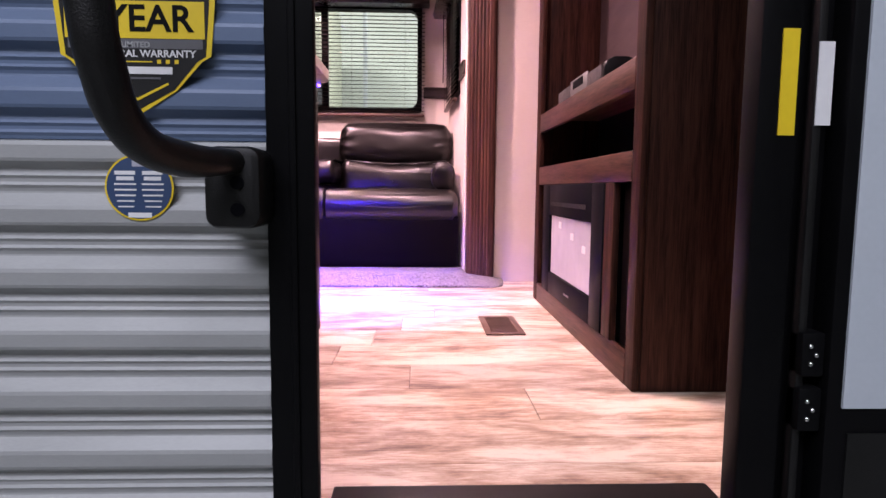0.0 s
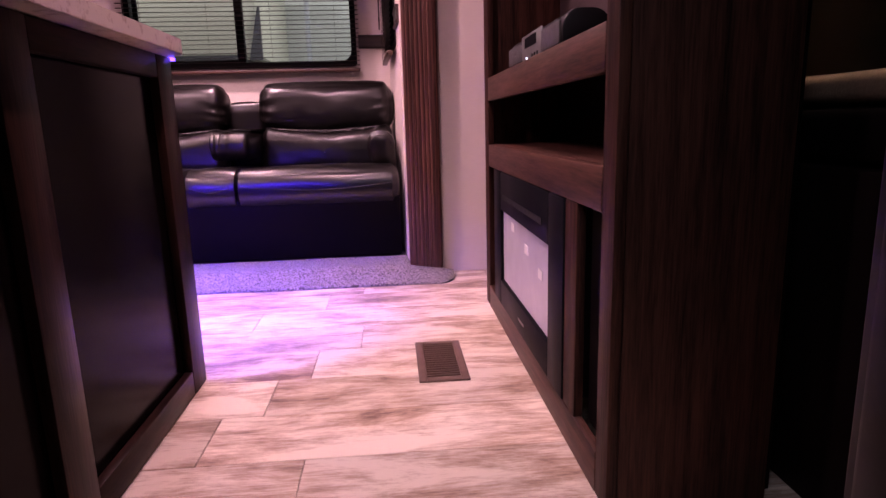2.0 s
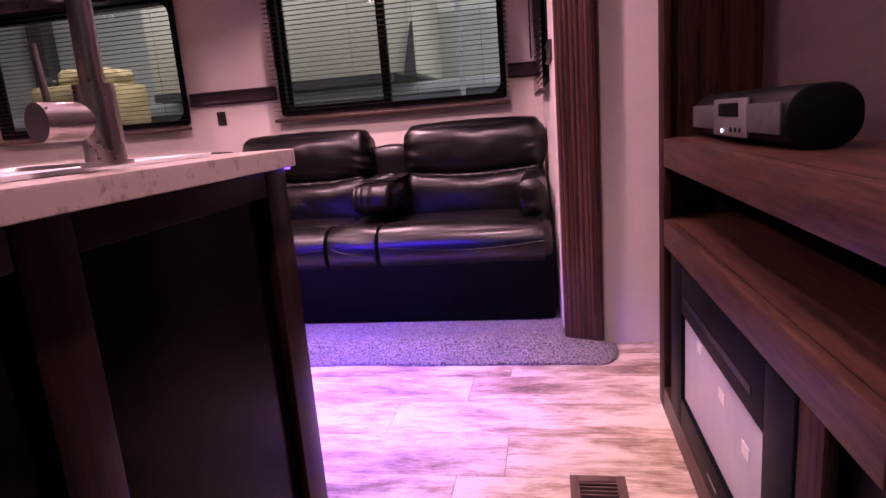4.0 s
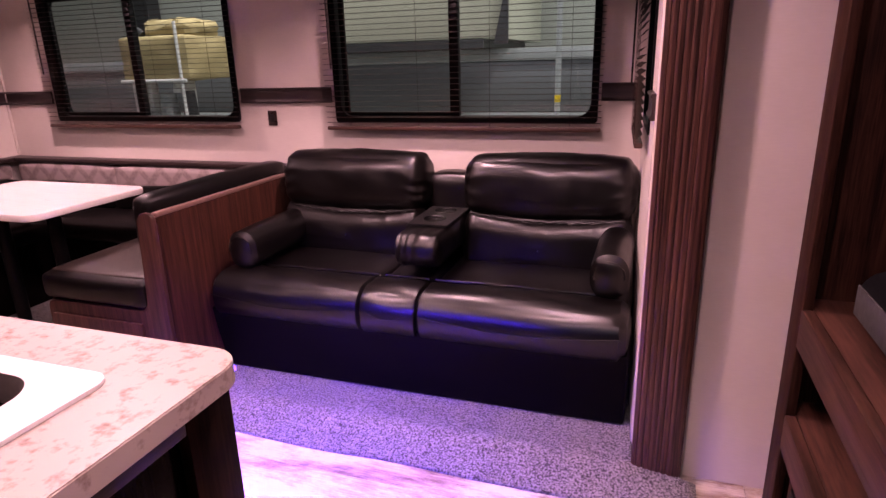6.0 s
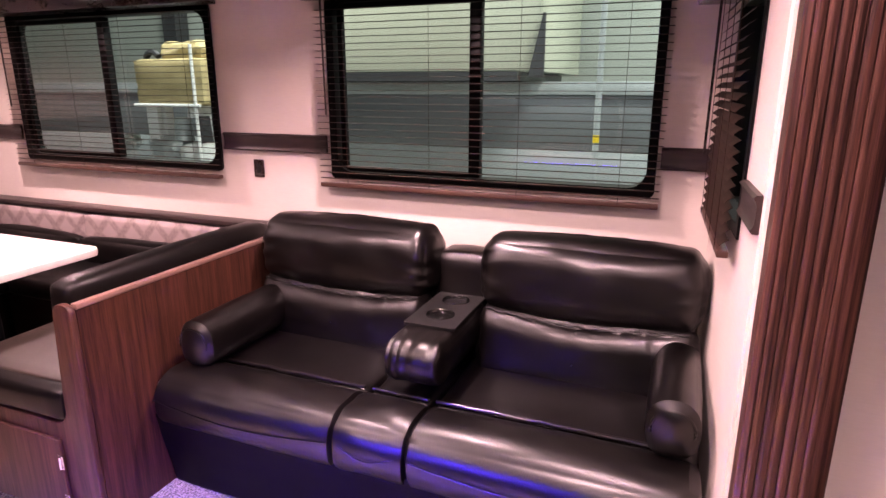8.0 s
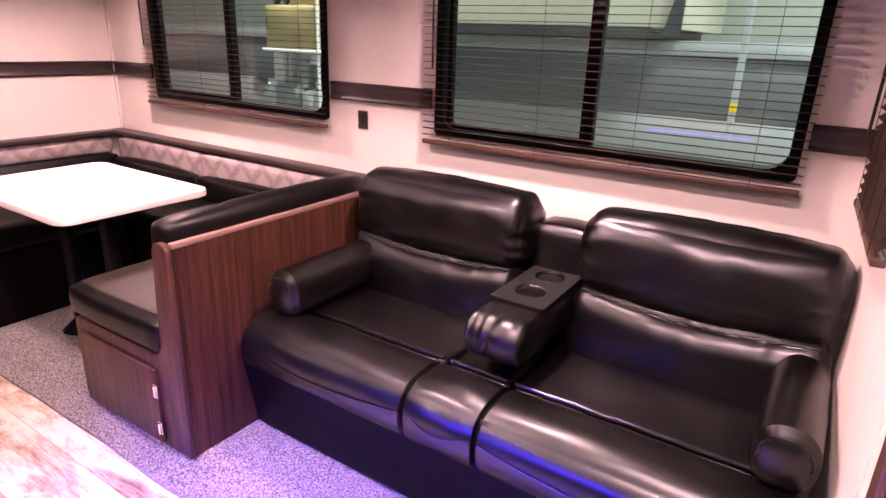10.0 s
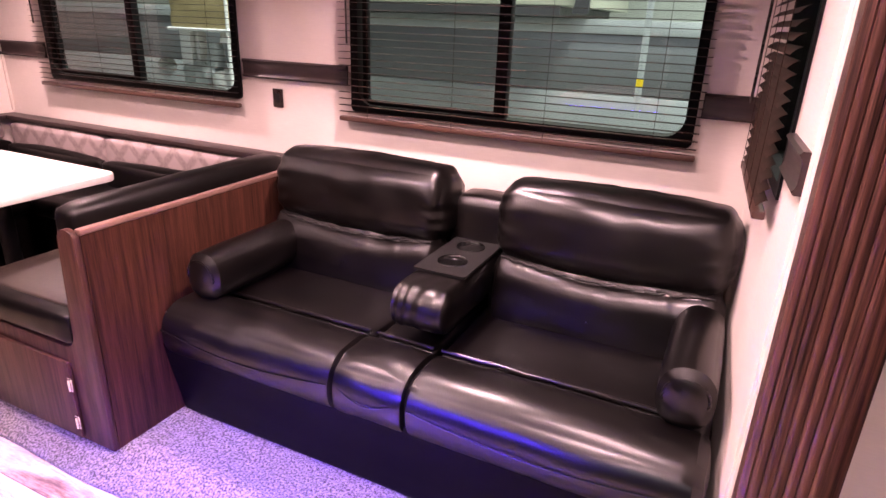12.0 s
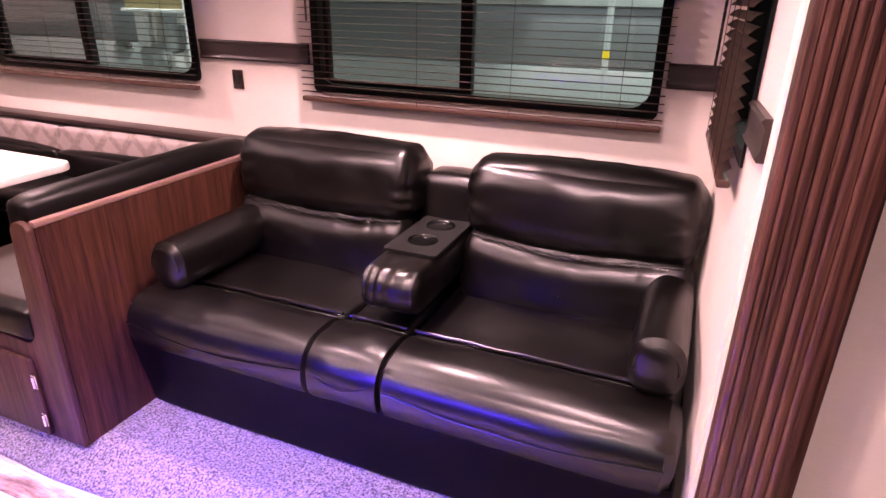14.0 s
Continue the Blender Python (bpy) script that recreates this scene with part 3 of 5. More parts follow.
for k in range(6):
    u = x0 + 0.012 + k * 0.0178
    prof += [(u, py), (u + 0.0015, py + 0.0022), (u + 0.003, py + 0.0022), (u + 0.0045, py + 0.0002), (u + 0.008, py - 0.0012), (u + 0.012, py - 0.0012), (u + 0.016, py)]
prof += [(x0 + 0.121, py), (x1 - 0.006, py + 0.002), (x1, py + 0.008), (x1, OFF_IN)]
bm_prism(prof, "z", 0.030, MAIN_CEIL, bm=bm)
solid("trim_slide_post", bm, POST_WOOD, "fluted dark walnut post at the edge of the slide-out", "trim", "structure", True)
bm = bmesh.new()
prof = [(3.235, SLIDE_CEIL - 0.01), (3.205, SLIDE_CEIL), (3.205, SLIDE_CEIL + 0.13), (3.235, SLIDE_CEIL + 0.14), (OFF_IN, SLIDE_CEIL + 0.14), (OFF_IN, SLIDE_CEIL - 0.01)]
bm_prism(prof, "x", SLIDE_L, SLIDE_R - 0.002, bm=bm)
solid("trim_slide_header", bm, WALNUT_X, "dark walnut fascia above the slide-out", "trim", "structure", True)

# carpet of the slide-out, lapping over its edge on to the planks
bm = bmesh.new()
LAP = 3.055
rows = [(LAP, 0.002), (LAP + 0.004, 0.011), (3.075, 0.016), (3.11, 0.023), (3.14, 0.034), (3.17, 0.048), (3.198, 0.058), (3.25, 0.055), (3.45, 0.055), (3.8, 0.055), (BACK - 0.001, 0.055)]
cols = [SLIDE_L + 0.002 + k * (0.43 - SLIDE_L) / 90 for k in range(91)]
grid = []
for y, z in rows:
    line = []
    for x in cols:
        yy, end = y, 0.425
        if y < 3.2:
            r = 0.09
            far = end - r + math.sqrt(max(0, r * r - max(0, LAP + r - y) ** 2)) if y < LAP + r else end
            xx = min(x, far)
            yy = y + 0.012 * noise.noise(Vector((x * 3, LAP, 0))) * (1 if y < 3.15 else 0.4)
        else:
            xx = min(x, SLIDE_R - 0.002 - max(0, y - 3.22) * 0.052)
        zz = z + 0.003 * noise.noise(Vector((x * 6, y * 6, 3)))
        if y < 3.2 and x > 0.2:
            zz *= max(0.45, 1 - (x - 0.2) * 2.6)
        line.append(bm.verts.new((xx, yy, zz)))
    grid.append(line)
for a, b in zip(grid, grid[1:]):
    for k in range(len(cols) - 1):
        if (a[k].co - a[k + 1].co).length > 1e-5 or (b[k].co - b[k + 1].co).length > 1e-5:
            bm.faces.new((a[k], a[k + 1], b[k + 1], b[k]))
bmesh.ops.remove_doubles(bm, verts=bm.verts[:], dist=1e-5)
carpet = solid("carpet", bm, CARPET, "grey-brown speckled carpet lapping over the edge of the slide-out", "carpet", "structure", True)
mod = carpet.modifiers.new("thickness", "SOLIDIFY")
mod.thickness, mod.offset = 0.010, -1

# ---- entry door ----
d = thing("door_1", (0.5, 0.85, 0.0), "black entry door frame with the door folded back against the siding", "door", kind="structure")
bm = bmesh.new()
for a in ((DOOR_L, -0.142), (0.468, DOOR_R)):
    left = a[0] < 0
    bm_box(a[0], a[1], WALL_OUT - 0.012, WALL_OUT + 0.008, -0.1, 1.90, 0.003, bm=bm)
    bm_box(a[1] - 0.058 if left else a[0] + 0.022, a[1] - 0.036 if left else a[0] + 0.045, WALL_OUT + 0.008, WALL_IN + 0.012, -0.02, 1.90, 0.003, bm=bm)
    u = a[0] + (0.03 if left else 0.018)
    bm_box(u, u + 0.01, WALL_OUT - 0.017, WALL_OUT - 0.012, -0.1, 1.90, 0.002, bm=bm)
bm_box(-0.142, 0.470, WALL_OUT - 0.012, WALL_IN + 0.012, 1.84, 1.90, 0.003, bm=bm)
part("door_frame", bm, BLACK, d)
part("threshold", bm_box(-0.142, 0.470, WALL_OUT - 0.012, 1.02, -0.02, 0.010, 0.004), BLACK_PLASTIC, d, "ribbed black threshold plate")
# the leaf stands swung right back against the siding
LEAF_X = 0.535
leaf = part("door_leaf", bm_box(LEAF_X, 1.17, 0.836, 0.878, -0.06, 1.86, 0.006), BLACK, d)
part("door_panel", bm_box(LEAF_X + 0.02, 1.11, 0.832, 0.836, 0.205, 1.78), DOOR_SKIN, leaf, "pale grey inner door panel", smooth=False)
part("door_panel", bm_box(LEAF_X + 0.03, 1.10, 0.833, 0.836, 0.0, 0.17), BLACK_PLASTIC, leaf, "black kick panel", smooth=False)
part("jamb_strip", bm_box(0.529, 0.64, 0.8785, 0.8812, -0.1, 1.90), BLACK, d, smooth=False)
part("screen_frame", bm_box(0.415, 0.470, 0.830, 0.872, -0.06, 1.86, 0.006), BLACK, d)
part("seal", bm_box(0.500, 0.512, WALL_OUT - 0.04, WALL_OUT - 0.02, -0.06, 1.86, 0.003), BLACK_PLASTIC, d)
part("yellow_tag", bm_box(0.4415, 0.4625, 0.828, 0.8298, 0.560, 0.690), YELLOW, d, "yellow paper tag", smooth=False)
part("white_tag", bm_box(0.501, 0.521, WALL_OUT - 0.0425, WALL_OUT - 0.0405, 0.575, 0.68), WHITE, d, "white paper tag", smooth=False)
for hz in (0.20, 0.275, 1.2, 1.6):
    h = part("hinge", bm_box(0.500, 0.532, WALL_OUT - 0.05, WALL_OUT - 0.02, hz - 0.03, hz + 0.03, 0.004), BLACK, d)
    bm = bmesh.new()
    for du, dz in ((0.008, 0.012), (0.016, 0.0), (0.009, -0.012)):
        one = bmesh.new()
        bmesh.ops.create_uvsphere(one, u_segments=10, v_segments=6, radius=0.0038, matrix=Matrix.Translation((0.503 + du, WALL_OUT - 0.05, hz + dz)))
        join(bm, one)
    part("screw", bm, CHROME, h, "bright screw heads")

# ---- outer skin ----


def siding(name, u0, u1, z0, z1, material, label):
    """Ribbed sheet metal: each course a broad bulge with a groove and a small bead."""
    pitch = 0.083
    prof = []
    z = z0
    shape = [(0.0, 0.0), (0.05, 0.001), (0.10, 0.0035), (0.15, 0.001), (0.20, 0.001), (0.25, 0.0035), (0.30, 0.001), (0.34, 0.0), (0.37, 0.001), (0.47, 0.012),
             (0.52, 0.0135), (0.72, 0.0135), (0.78, 0.012), (0.97, 0.0005)]
    while z < z1 - 1e-6:
        for f, dpt in shape:
            if z + f * pitch < z1:
                prof.append((WALL_OUT + 0.006 - dpt, z + f * pitch))
        z += pitch
    prof += [(WALL_OUT + 0.006, z1), (WALL_OUT + 0.011, z1), (WALL_OUT + 0.011, z0)]
    return solid(name, bm_prism(prof, "x", u0, u1), material, label, "siding", "structure")


GREY_TOP = 0.549
siding("siding_lower_west", X_L, DOOR_L - 0.001, GREY_TOP - 0.731, GREY_TOP, SIDING_GREY, "ribbed light grey aluminium siding")
siding("siding_upper_west", X_L, DOOR_L - 0.001, GREY_TOP + 0.001, 2.12, SIDING_BLUE, "ribbed dark blue aluminium siding")
siding("siding_lower_east", DOOR_R + 0.001, X_R, GREY_TOP - 0.731, GREY_TOP, SIDING_GREY, "ribbed light grey aluminium siding")
siding("siding_upper_east", DOOR_R + 0.001, X_R, GREY_TOP + 0.001, 2.12, SIDING_BLUE, "ribbed dark blue aluminium siding")

# ---- things outside the door ----
h = thing("grab_handle", (-0.24, WALL_OUT, 0.49), "big folding black grab handle bolted beside the door", "handle")
part("bracket", bm_prism(rounded(-0.262, -0.194, 0.440, 0.538, 0.016), "y", 0.806, WALL_OUT - 0.013, r=0.009), BLACK_PLASTIC, h)
bm = bmesh.new()
for z in (0.463, 0.495):
    bm_cyl((-0.221, 0.8062, z), (-0.221, 0.803, z), 0.008, bm=bm)
part("bolt", bm, BLACK_GLOSS, h)
grip = [(-0.222, 0.82, 0.520), (-0.234, 0.78, 0.518), (-0.254, 0.74, 0.518), (-0.271, 0.685, 0.528), (-0.275, 0.640, 0.554), (-0.273, 0.612, 0.59), (-0.275, 0.602, 0.63), (-0.285, 0.605, 0.76),
        (-0.300, 0.65, 0.95), (-0.325, 0.76, 1.12), (-0.345, 0.875, 1.2)]
part("grip", bm_tube(smooth_path(grip, 6), [0.013 + 0.006 * min(1, k / 12) for k in range(61)]), BLACK_PLASTIC, h, "thick foam-covered grip")
part("bracket", bm_prism(rounded(-0.40, -0.33, 1.15, 1.25, 0.014), "y", 0.845, WALL_OUT - 0.006, r=0.006), BLACK_PLASTIC, h)

FACE = WALL_OUT - 0.0085
s = thing("warranty_sticker", (-0.368, FACE, 0.66), "yellow, grey and black shield-shaped warranty sticker on the siding", "sticker")
cx = -0.366


def shield(k, top=0.86):
    return [(cx - 0.100 * k, top), (cx - 0.100 * k, 0.718 + 0.0), (cx - 0.094 * k, 0.655), (cx - 0.082 * k, 0.648), (cx - 0.05 * k, 0.612 + 0.01 * (1 - k)),
            (cx, 0.580 + 0.1 * (1 - k)), (cx + 0.05 * k, 0.612 + 0.01 * (1 - k)), (cx + 0.082 * k, 0.648), (cx + 0.094 * k, 0.655), (cx + 0.100 * k, 0.718), (cx + 0.100 * k, top)]


part("rim", bm_prism(shield(1), "y", FACE - 0.0012, FACE), YELLOW, s, "yellow rim", smooth=False)
part("field", bm_prism(shield(0.93, 0.855), "y", FACE - 0.0018, FACE - 0.0012), BLACK_PLASTIC, s, smooth=False)
part("grey_band", bm_box(cx - 0.084, cx + 0.084, FACE - 0.0021, FACE - 0.0018, 0.6635, 0.6755), GREY_VINYL, s, smooth=False)
part("thin_bar", bm_box(cx - 0.05, cx + 0.02, FACE - 0.0022, FACE - 0.0018, 0.6465, 0.648), YELLOW, s, smooth=False)
for k in range(3):
    part("star", bm_box(cx + 0.026 + k * 0.011, cx + 0.031 + k * 0.011, FACE - 0.0022, FACE - 0.0018, 0.645, 0.650), YELLOW, s, smooth=False)
part("band", bm_box(cx - 0.087, cx + 0.087, FACE - 0.0024, FACE - 0.0018, 0.676, 0.722), YELLOW, s, smooth=False)
part("chevron", bm_prism([(cx - 0.040, 0.619), (cx, 0.5985), (cx + 0.040, 0.619), (cx + 0.0385, 0.6215), (cx, 0.602), (cx - 0.0385, 0.6215)], "y", FACE - 0.0024, FACE - 0.0018), YELLOW, s, smooth=False)
lettering("3 YEAR", (cx, FACE - 0.0026, 0.699), 0.046, BLACK, s)
lettering("INDUSTRY'S BEST", (cx, FACE - 0.0022, 0.735), 0.018, WHITE, s)
lettering("LIMITED", (cx, FACE - 0.0022, 0.668), 0.010, SIDING_GREY, s)
lettering("STRUCTURAL WARRANTY", (cx, FACE - 0.0022, 0.657), 0.0125, WHITE, s)
part("printed_bar", bm_box(cx - 0.045, cx + 0.045, FACE - 0.0024, FACE - 0.0018, 0.632, 0.641), WHITE, s, smooth=False)
part("printed_bar", bm_box(cx - 0.03, cx + 0.03, FACE - 0.0024, FACE - 0.0018, 0.6255, 0.628), GREY_VINYL, s, smooth=False)

s = thing("round_sticker", (-0.369, FACE, 0.488), "round navy sticker with white print and a gold rim", "sticker")
ring = [(-0.369 + 0.044 * math.cos(k * math.tau / 40), 0.488 + 0.043 * math.sin(k * math.tau / 40)) for k in range(40)]
part("rim", bm_prism(ring, "y", FACE - 0.001, FACE), YELLOW, s, smooth=False)
ring = [(-0.369 + 0.0415 * math.cos(k * math.tau / 40), 0.488 + 0.0405 * math.sin(k * math.tau / 40)) for k in range(40)]
part("field", bm_prism(ring, "y", FACE - 0.0016, FACE - 0.001), NAVY, s, smooth=False)
for side in (-1, 1):
    for k, (wd, hh) in enumerate(((0.026, 0.005), (0.022, 0.005), (0.028, 0.0022), (0.028, 0.0022), (0.026, 0.0022), (0.022, 0.0018), (0.02, 0.0018))):
        z = 0.507 - k * 0.0073
        part("printed_bar", bm_box(-0.369 + side * 0.0175 - wd / 2, -0.369 + side * 0.0175 + wd / 2, FACE - 0.002, FACE - 0.0016, z - hh / 2, z + hh / 2), WHITE, s, smooth=False)
part("printed_bar", bm_box(-0.384, -0.354, FACE - 0.002, FACE - 0.0016, 0.449, 0.4555), WHITE, s, smooth=False)
part("printed_bar", bm_box(-0.377, -0.361, FACE - 0.002, FACE - 0.0016, 0.515, 0.526), FILM, s, smooth=False)

# ---- entertainment cabinet ----
CX, CB, CY0, CY1 = 0.53, PART_X - 0.002, 1.49, 2.785
# Dark walnut raised to mauve-grey: lamp glare on the board is in the colour.
NICHE = surface("glared_niche_board", (0.075, 0.052, 0.052), (0.05, 0.035, 0.035), 0.4, scale=4, stretch=(1, 1, 4), bump=0.05)
c = thing("entertainment_cabinet", (0.65, 2.1, 0), "tall dark walnut entertainment cabinet with an electric fireplace", "cabinet")
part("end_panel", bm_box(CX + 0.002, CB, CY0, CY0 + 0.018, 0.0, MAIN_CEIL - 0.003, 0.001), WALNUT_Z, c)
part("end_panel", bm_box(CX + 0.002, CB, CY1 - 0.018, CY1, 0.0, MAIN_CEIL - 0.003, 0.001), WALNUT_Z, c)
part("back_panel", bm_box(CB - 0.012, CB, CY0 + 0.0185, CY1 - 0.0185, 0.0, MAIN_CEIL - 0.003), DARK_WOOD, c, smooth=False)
F0, F1 = CX - 0.018, CX + 0.001
part("niche_board", bm_box(CB - 0.020, CB - 0.0125, CY0 + 0.0185, CY1 - 0.0185, 0.8125, MAIN_CEIL - 0.003), NICHE, c, "walnut back board of the upper niche, paled by painted glare", smooth=False)
for y0, y1, z0, z1 in ((CY0, 1.548, 0, 2.05), (2.705, CY1, 0, 2.05), (1.68, 1.757, 0.08, 0.512), (2.58, 2.605, 0.08, 0.512)):
    part("stile", bm_box(F0, F1, y0, y1, z0, z1, 0.003), WALNUT_Z, c)
for z0, z1 in ((0.0, 0.08), (0.512, 0.588), (0.735, 0.812), (1.95, 2.05)):
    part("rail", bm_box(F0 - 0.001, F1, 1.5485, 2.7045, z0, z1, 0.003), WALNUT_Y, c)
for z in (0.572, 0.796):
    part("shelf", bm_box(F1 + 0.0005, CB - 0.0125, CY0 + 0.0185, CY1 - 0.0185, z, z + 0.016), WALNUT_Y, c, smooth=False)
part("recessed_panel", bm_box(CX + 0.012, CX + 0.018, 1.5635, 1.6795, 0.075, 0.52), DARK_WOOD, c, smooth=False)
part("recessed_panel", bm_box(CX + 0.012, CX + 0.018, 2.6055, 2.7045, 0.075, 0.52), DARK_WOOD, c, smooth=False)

f = thing("electric_fireplace", (CX, 2.17, 0.081), "black electric fireplace insert still covered by white protective film", "fireplace")
FY0, FY1, FZ0, FZ1 = 1.757, 2.58, 0.0805, 0.5115
part("body", bm_box(CX - 0.006, CX + 0.16, FY0 + 0.001, FY1 - 0.001, FZ0, FZ1, 0.004), BLACK, f)
bm = bmesh.new()
for a in ((FY0 + 0.001, 1.875, FZ0, FZ1), (2.46, FY1 - 0.001, FZ0, FZ1), (1.875, 2.46, FZ0, 0.165), (1.875, 2.46, 0.392, FZ1)):
    bm_box(CX - 0.022, CX - 0.006, a[0], a[1], a[2], a[3], 0.004, bm=bm)
part("front_frame", bm, BLACK_GLOSS, f)
part("film", bm_box(CX - 0.012, CX - 0.008, 1.876, 2.459, 0.166, 0.391), FILM, f, "cloudy white protective film", smooth=False)
part("vent_slot", bm_box(CX - 0.024, CX - 0.021, 1.93, 2.42, 0.43, 0.445), BLACK_PLASTIC, f, smooth=False)
part("badge", bm_box(CX - 0.0235, CX - 0.0218, 2.12, 2.19, 0.118, 0.124), SILVER, f, smooth=False)
for ty, tz in ((2.31, 0.36), (2.13, 0.33), (1.98, 0.30)):
    part("tape", bm_box(CX - 0.0135, CX - 0.012, ty - 0.02, ty + 0.02, tz - 0.012, tz + 0.012), WHITE, f, smooth=False)

r = thing("radio", (0.63, 2.3, 0.812), "slim silver and grey table radio with a dark display", "radio")
RZ0, RZ1, RY0, RY1 = 0.813, 0.918, 2.02, 2.65
part("body", bm_prism(rounded(0.575, 0.695, RZ0, RZ1, 0.046, 8), "y", RY0, RY1, r=0.010), BLACK, r)
for a, b in ((RY0 + 0.014, 2.20), (2.43, RY1 - 0.014)):
    part("speaker_grille", bm_box(0.5715, 0.576, a, b, RZ0 + 0.026, RZ1 - 0.026, 0.002), SPEAKER, r)
face = part("face_plate", bm_box(0.570, 0.577, 2.2005, 2.4295, RZ0 + 0.014, RZ1 - 0.014, 0.003), SILVER, r)
part("display", bm_box(0.5685, 0.5702, 2.25, 2.385, 0.868, 0.895), BLACK_GLOSS, face, smooth=False)
part("indicator", bm_cyl((0.5702, 2.36, 0.838), (0.5682, 2.36, 0.838), 0.0045, seg=12), LED_DOT, face)
for y in (2.235, 2.265, 2.295):
    part("button", bm_cyl((0.5702, y, 0.842), (0.5675, y, 0.842), 0.005, seg=12), BLACK_PLASTIC, face)

# ---- island ----
IX, IY0, IY1, CT = -0.352, 0.955, 2.168, 0.874
i = thing("kitchen_island", (-0.7, 1.6, 0), "dark espresso kitchen island with recessed panels", "island")
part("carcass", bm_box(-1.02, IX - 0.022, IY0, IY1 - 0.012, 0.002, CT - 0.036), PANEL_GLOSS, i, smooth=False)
for y0, y1 in ((IY0, 1.02), (1.483, 1.572), (2.075, IY1)):
    part("stile", bm_box(IX - 0.021, IX, y0, y1, 0.002, CT - 0.036, 0.003), ISLAND_Z, i)
for z0, z1 in ((0.002, 0.065), (0.785, CT - 0.036)):
    for y0, y1 in ((1.0205, 1.4825), (1.5725, 2.0745)):
        part("rail", bm_box(IX - 0.021, IX - 0.0005, y0, y1, z0, z1, 0.003), ISLAND_Y, i)
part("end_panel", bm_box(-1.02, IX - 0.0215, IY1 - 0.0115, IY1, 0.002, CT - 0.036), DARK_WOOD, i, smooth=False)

# worktop with a cut-out for the sink
WX0, WX1, WY0, WY1 = -1.06, -0.308, 0.953, 2.165
SX0, SX1, SY0, SY1 = -0.87, -0.45, 1.36, 2.03
wt = thing("worktop", (-0.68, 1.6, CT - 0.034), "pale speckled laminate worktop with a rounded corner", "worktop")
corner = [(WX1 - 0.055 + 0.055 * math.cos(radians(a)), WY1 - 0.055 + 0.055 * math.sin(radians(a))) for a in range(0, 91, 9)]
bm = bmesh.new()
for p in ([(WX0, WY0), (WX1, WY0), (WX1, SY0), (WX0, SY0)], [(SX1, SY0), (WX1, SY0), (WX1, SY1), (SX1, SY1)], [(WX0, SY0), (SX0, SY0), (SX0, SY1), (WX0, SY1)],
          [(WX0, SY1), (WX1, SY1)] + corner + [(WX0, WY1)]):
    bm_prism(p, "z", CT - 0.034, CT, bm=bm)
part("slab", bm, LAMINATE, wt)
band = [(WX1, WY0)] + corner
out = [(WX1 + 0.0015, WY0)] + [(WX1 - 0.055 + 0.0565 * math.cos(radians(a)), WY1 - 0.055 + 0.0565 * math.sin(radians(a))) for a in range(0, 91, 9)]
part("edge_band", bm_prism(out + band[::-1], "z", CT - 0.0325, CT - 0.002), LAMINATE, wt, "laminate edge band")

s = thing("sink", (-0.66, 1.7, CT), "white-rimmed stainless double-bowl kitchen sink", "sink")
bowls = [(SX0 + 0.02, SX1 - 0.055, SY0 + 0.03, 1.675), (SX0 + 0.02, SX1 - 0.055, 1.725, SY1 - 0.022)]
bm = bmesh.new()
edges = []
for line in [rounded(SX0 - 0.018, SX1 + 0.018, SY0 - 0.018, SY1 + 0.018, 0.03)] + [rounded(*b, 0.06) for b in bowls]:
    ring = [bm.verts.new((u, v, CT + 0.001)) for u, v in line]
    edges += [bm.edges.new((ring[k], ring[(k + 1) % len(ring)])) for k in range(len(ring))]
bmesh.ops.triangle_fill(bm, use_beauty=True, edges=edges)
ext = bmesh.ops.extrude_face_region(bm, geom=bm.faces[:])
bmesh.ops.translate(bm, vec=(0, 0, 0.006), verts=[q for q in ext["geom"] if isinstance(q, bmesh.types.BMVert)])
part("rim", bm, WHITE, s, "glossy pale rim")
for b in bowls:
    bm = bmesh.new()
    n = 8
    levels = [(0.0, 0.0, CT + 0.0065), (0.004, 0.0, CT - 0.005), (0.012, 0.0, CT - 0.14), (0.045, 0.0, CT - 0.165)]
    loops = [[bm.verts.new((u, v, z)) for u, v in rounded(b[0] + g, b[1] - g, b[2] + g, b[3] - g, 0.06)] for g, _, z in levels]
    for p, q in zip(loops, loops[1:]):
        for k in range(len(p)):
            bm.faces.new((p[k], p[(k + 1) % len(p)], q[(k + 1) % len(q)], q[k]))
    bm.faces.new(loops[-1])
    bowl = part("bowl", bm, STEEL, s, "brushed steel bowl")
    cxb, cyb = (b[0] + b[1]) / 2, (b[2] + b[3]) / 2
    part("drain", bm_cyl((cxb, cyb, CT - 0.165), (cxb, cyb, CT - 0.16), 0.04), CHROME, bowl)

fx, fy = -0.395, 1.70
f = thing("faucet", (fx, fy, CT), "tall brushed-nickel gooseneck kitchen faucet with a side lever", "faucet")
bm = bm_cyl((fx, fy, CT + 0.0072), (fx, fy, CT + 0.014), 0.033)
part("base", bm, STEEL, f)
part("body", bm_cyl((fx, fy, CT + 0.014), (fx, fy, CT + 0.115), 0.0265, 0.0255), STEEL, f)
neck = [(fx, fy, CT + 0.112), (fx, fy, CT + 0.30), (fx - 0.025, fy, CT + 0.385), (fx - 0.10, fy, CT + 0.425), (fx - 0.175, fy, CT + 0.385), (fx - 0.2, fy, CT + 0.30), (fx - 0.2, fy, CT + 0.24)]
part("neck", bm_tube(smooth_path(neck, 8), 0.0155, 18), STEEL, f)
part("spray_head", bm_cyl((fx - 0.2, fy, CT + 0.25), (fx - 0.2, fy, CT + 0.17), 0.019, 0.017), STEEL, f)
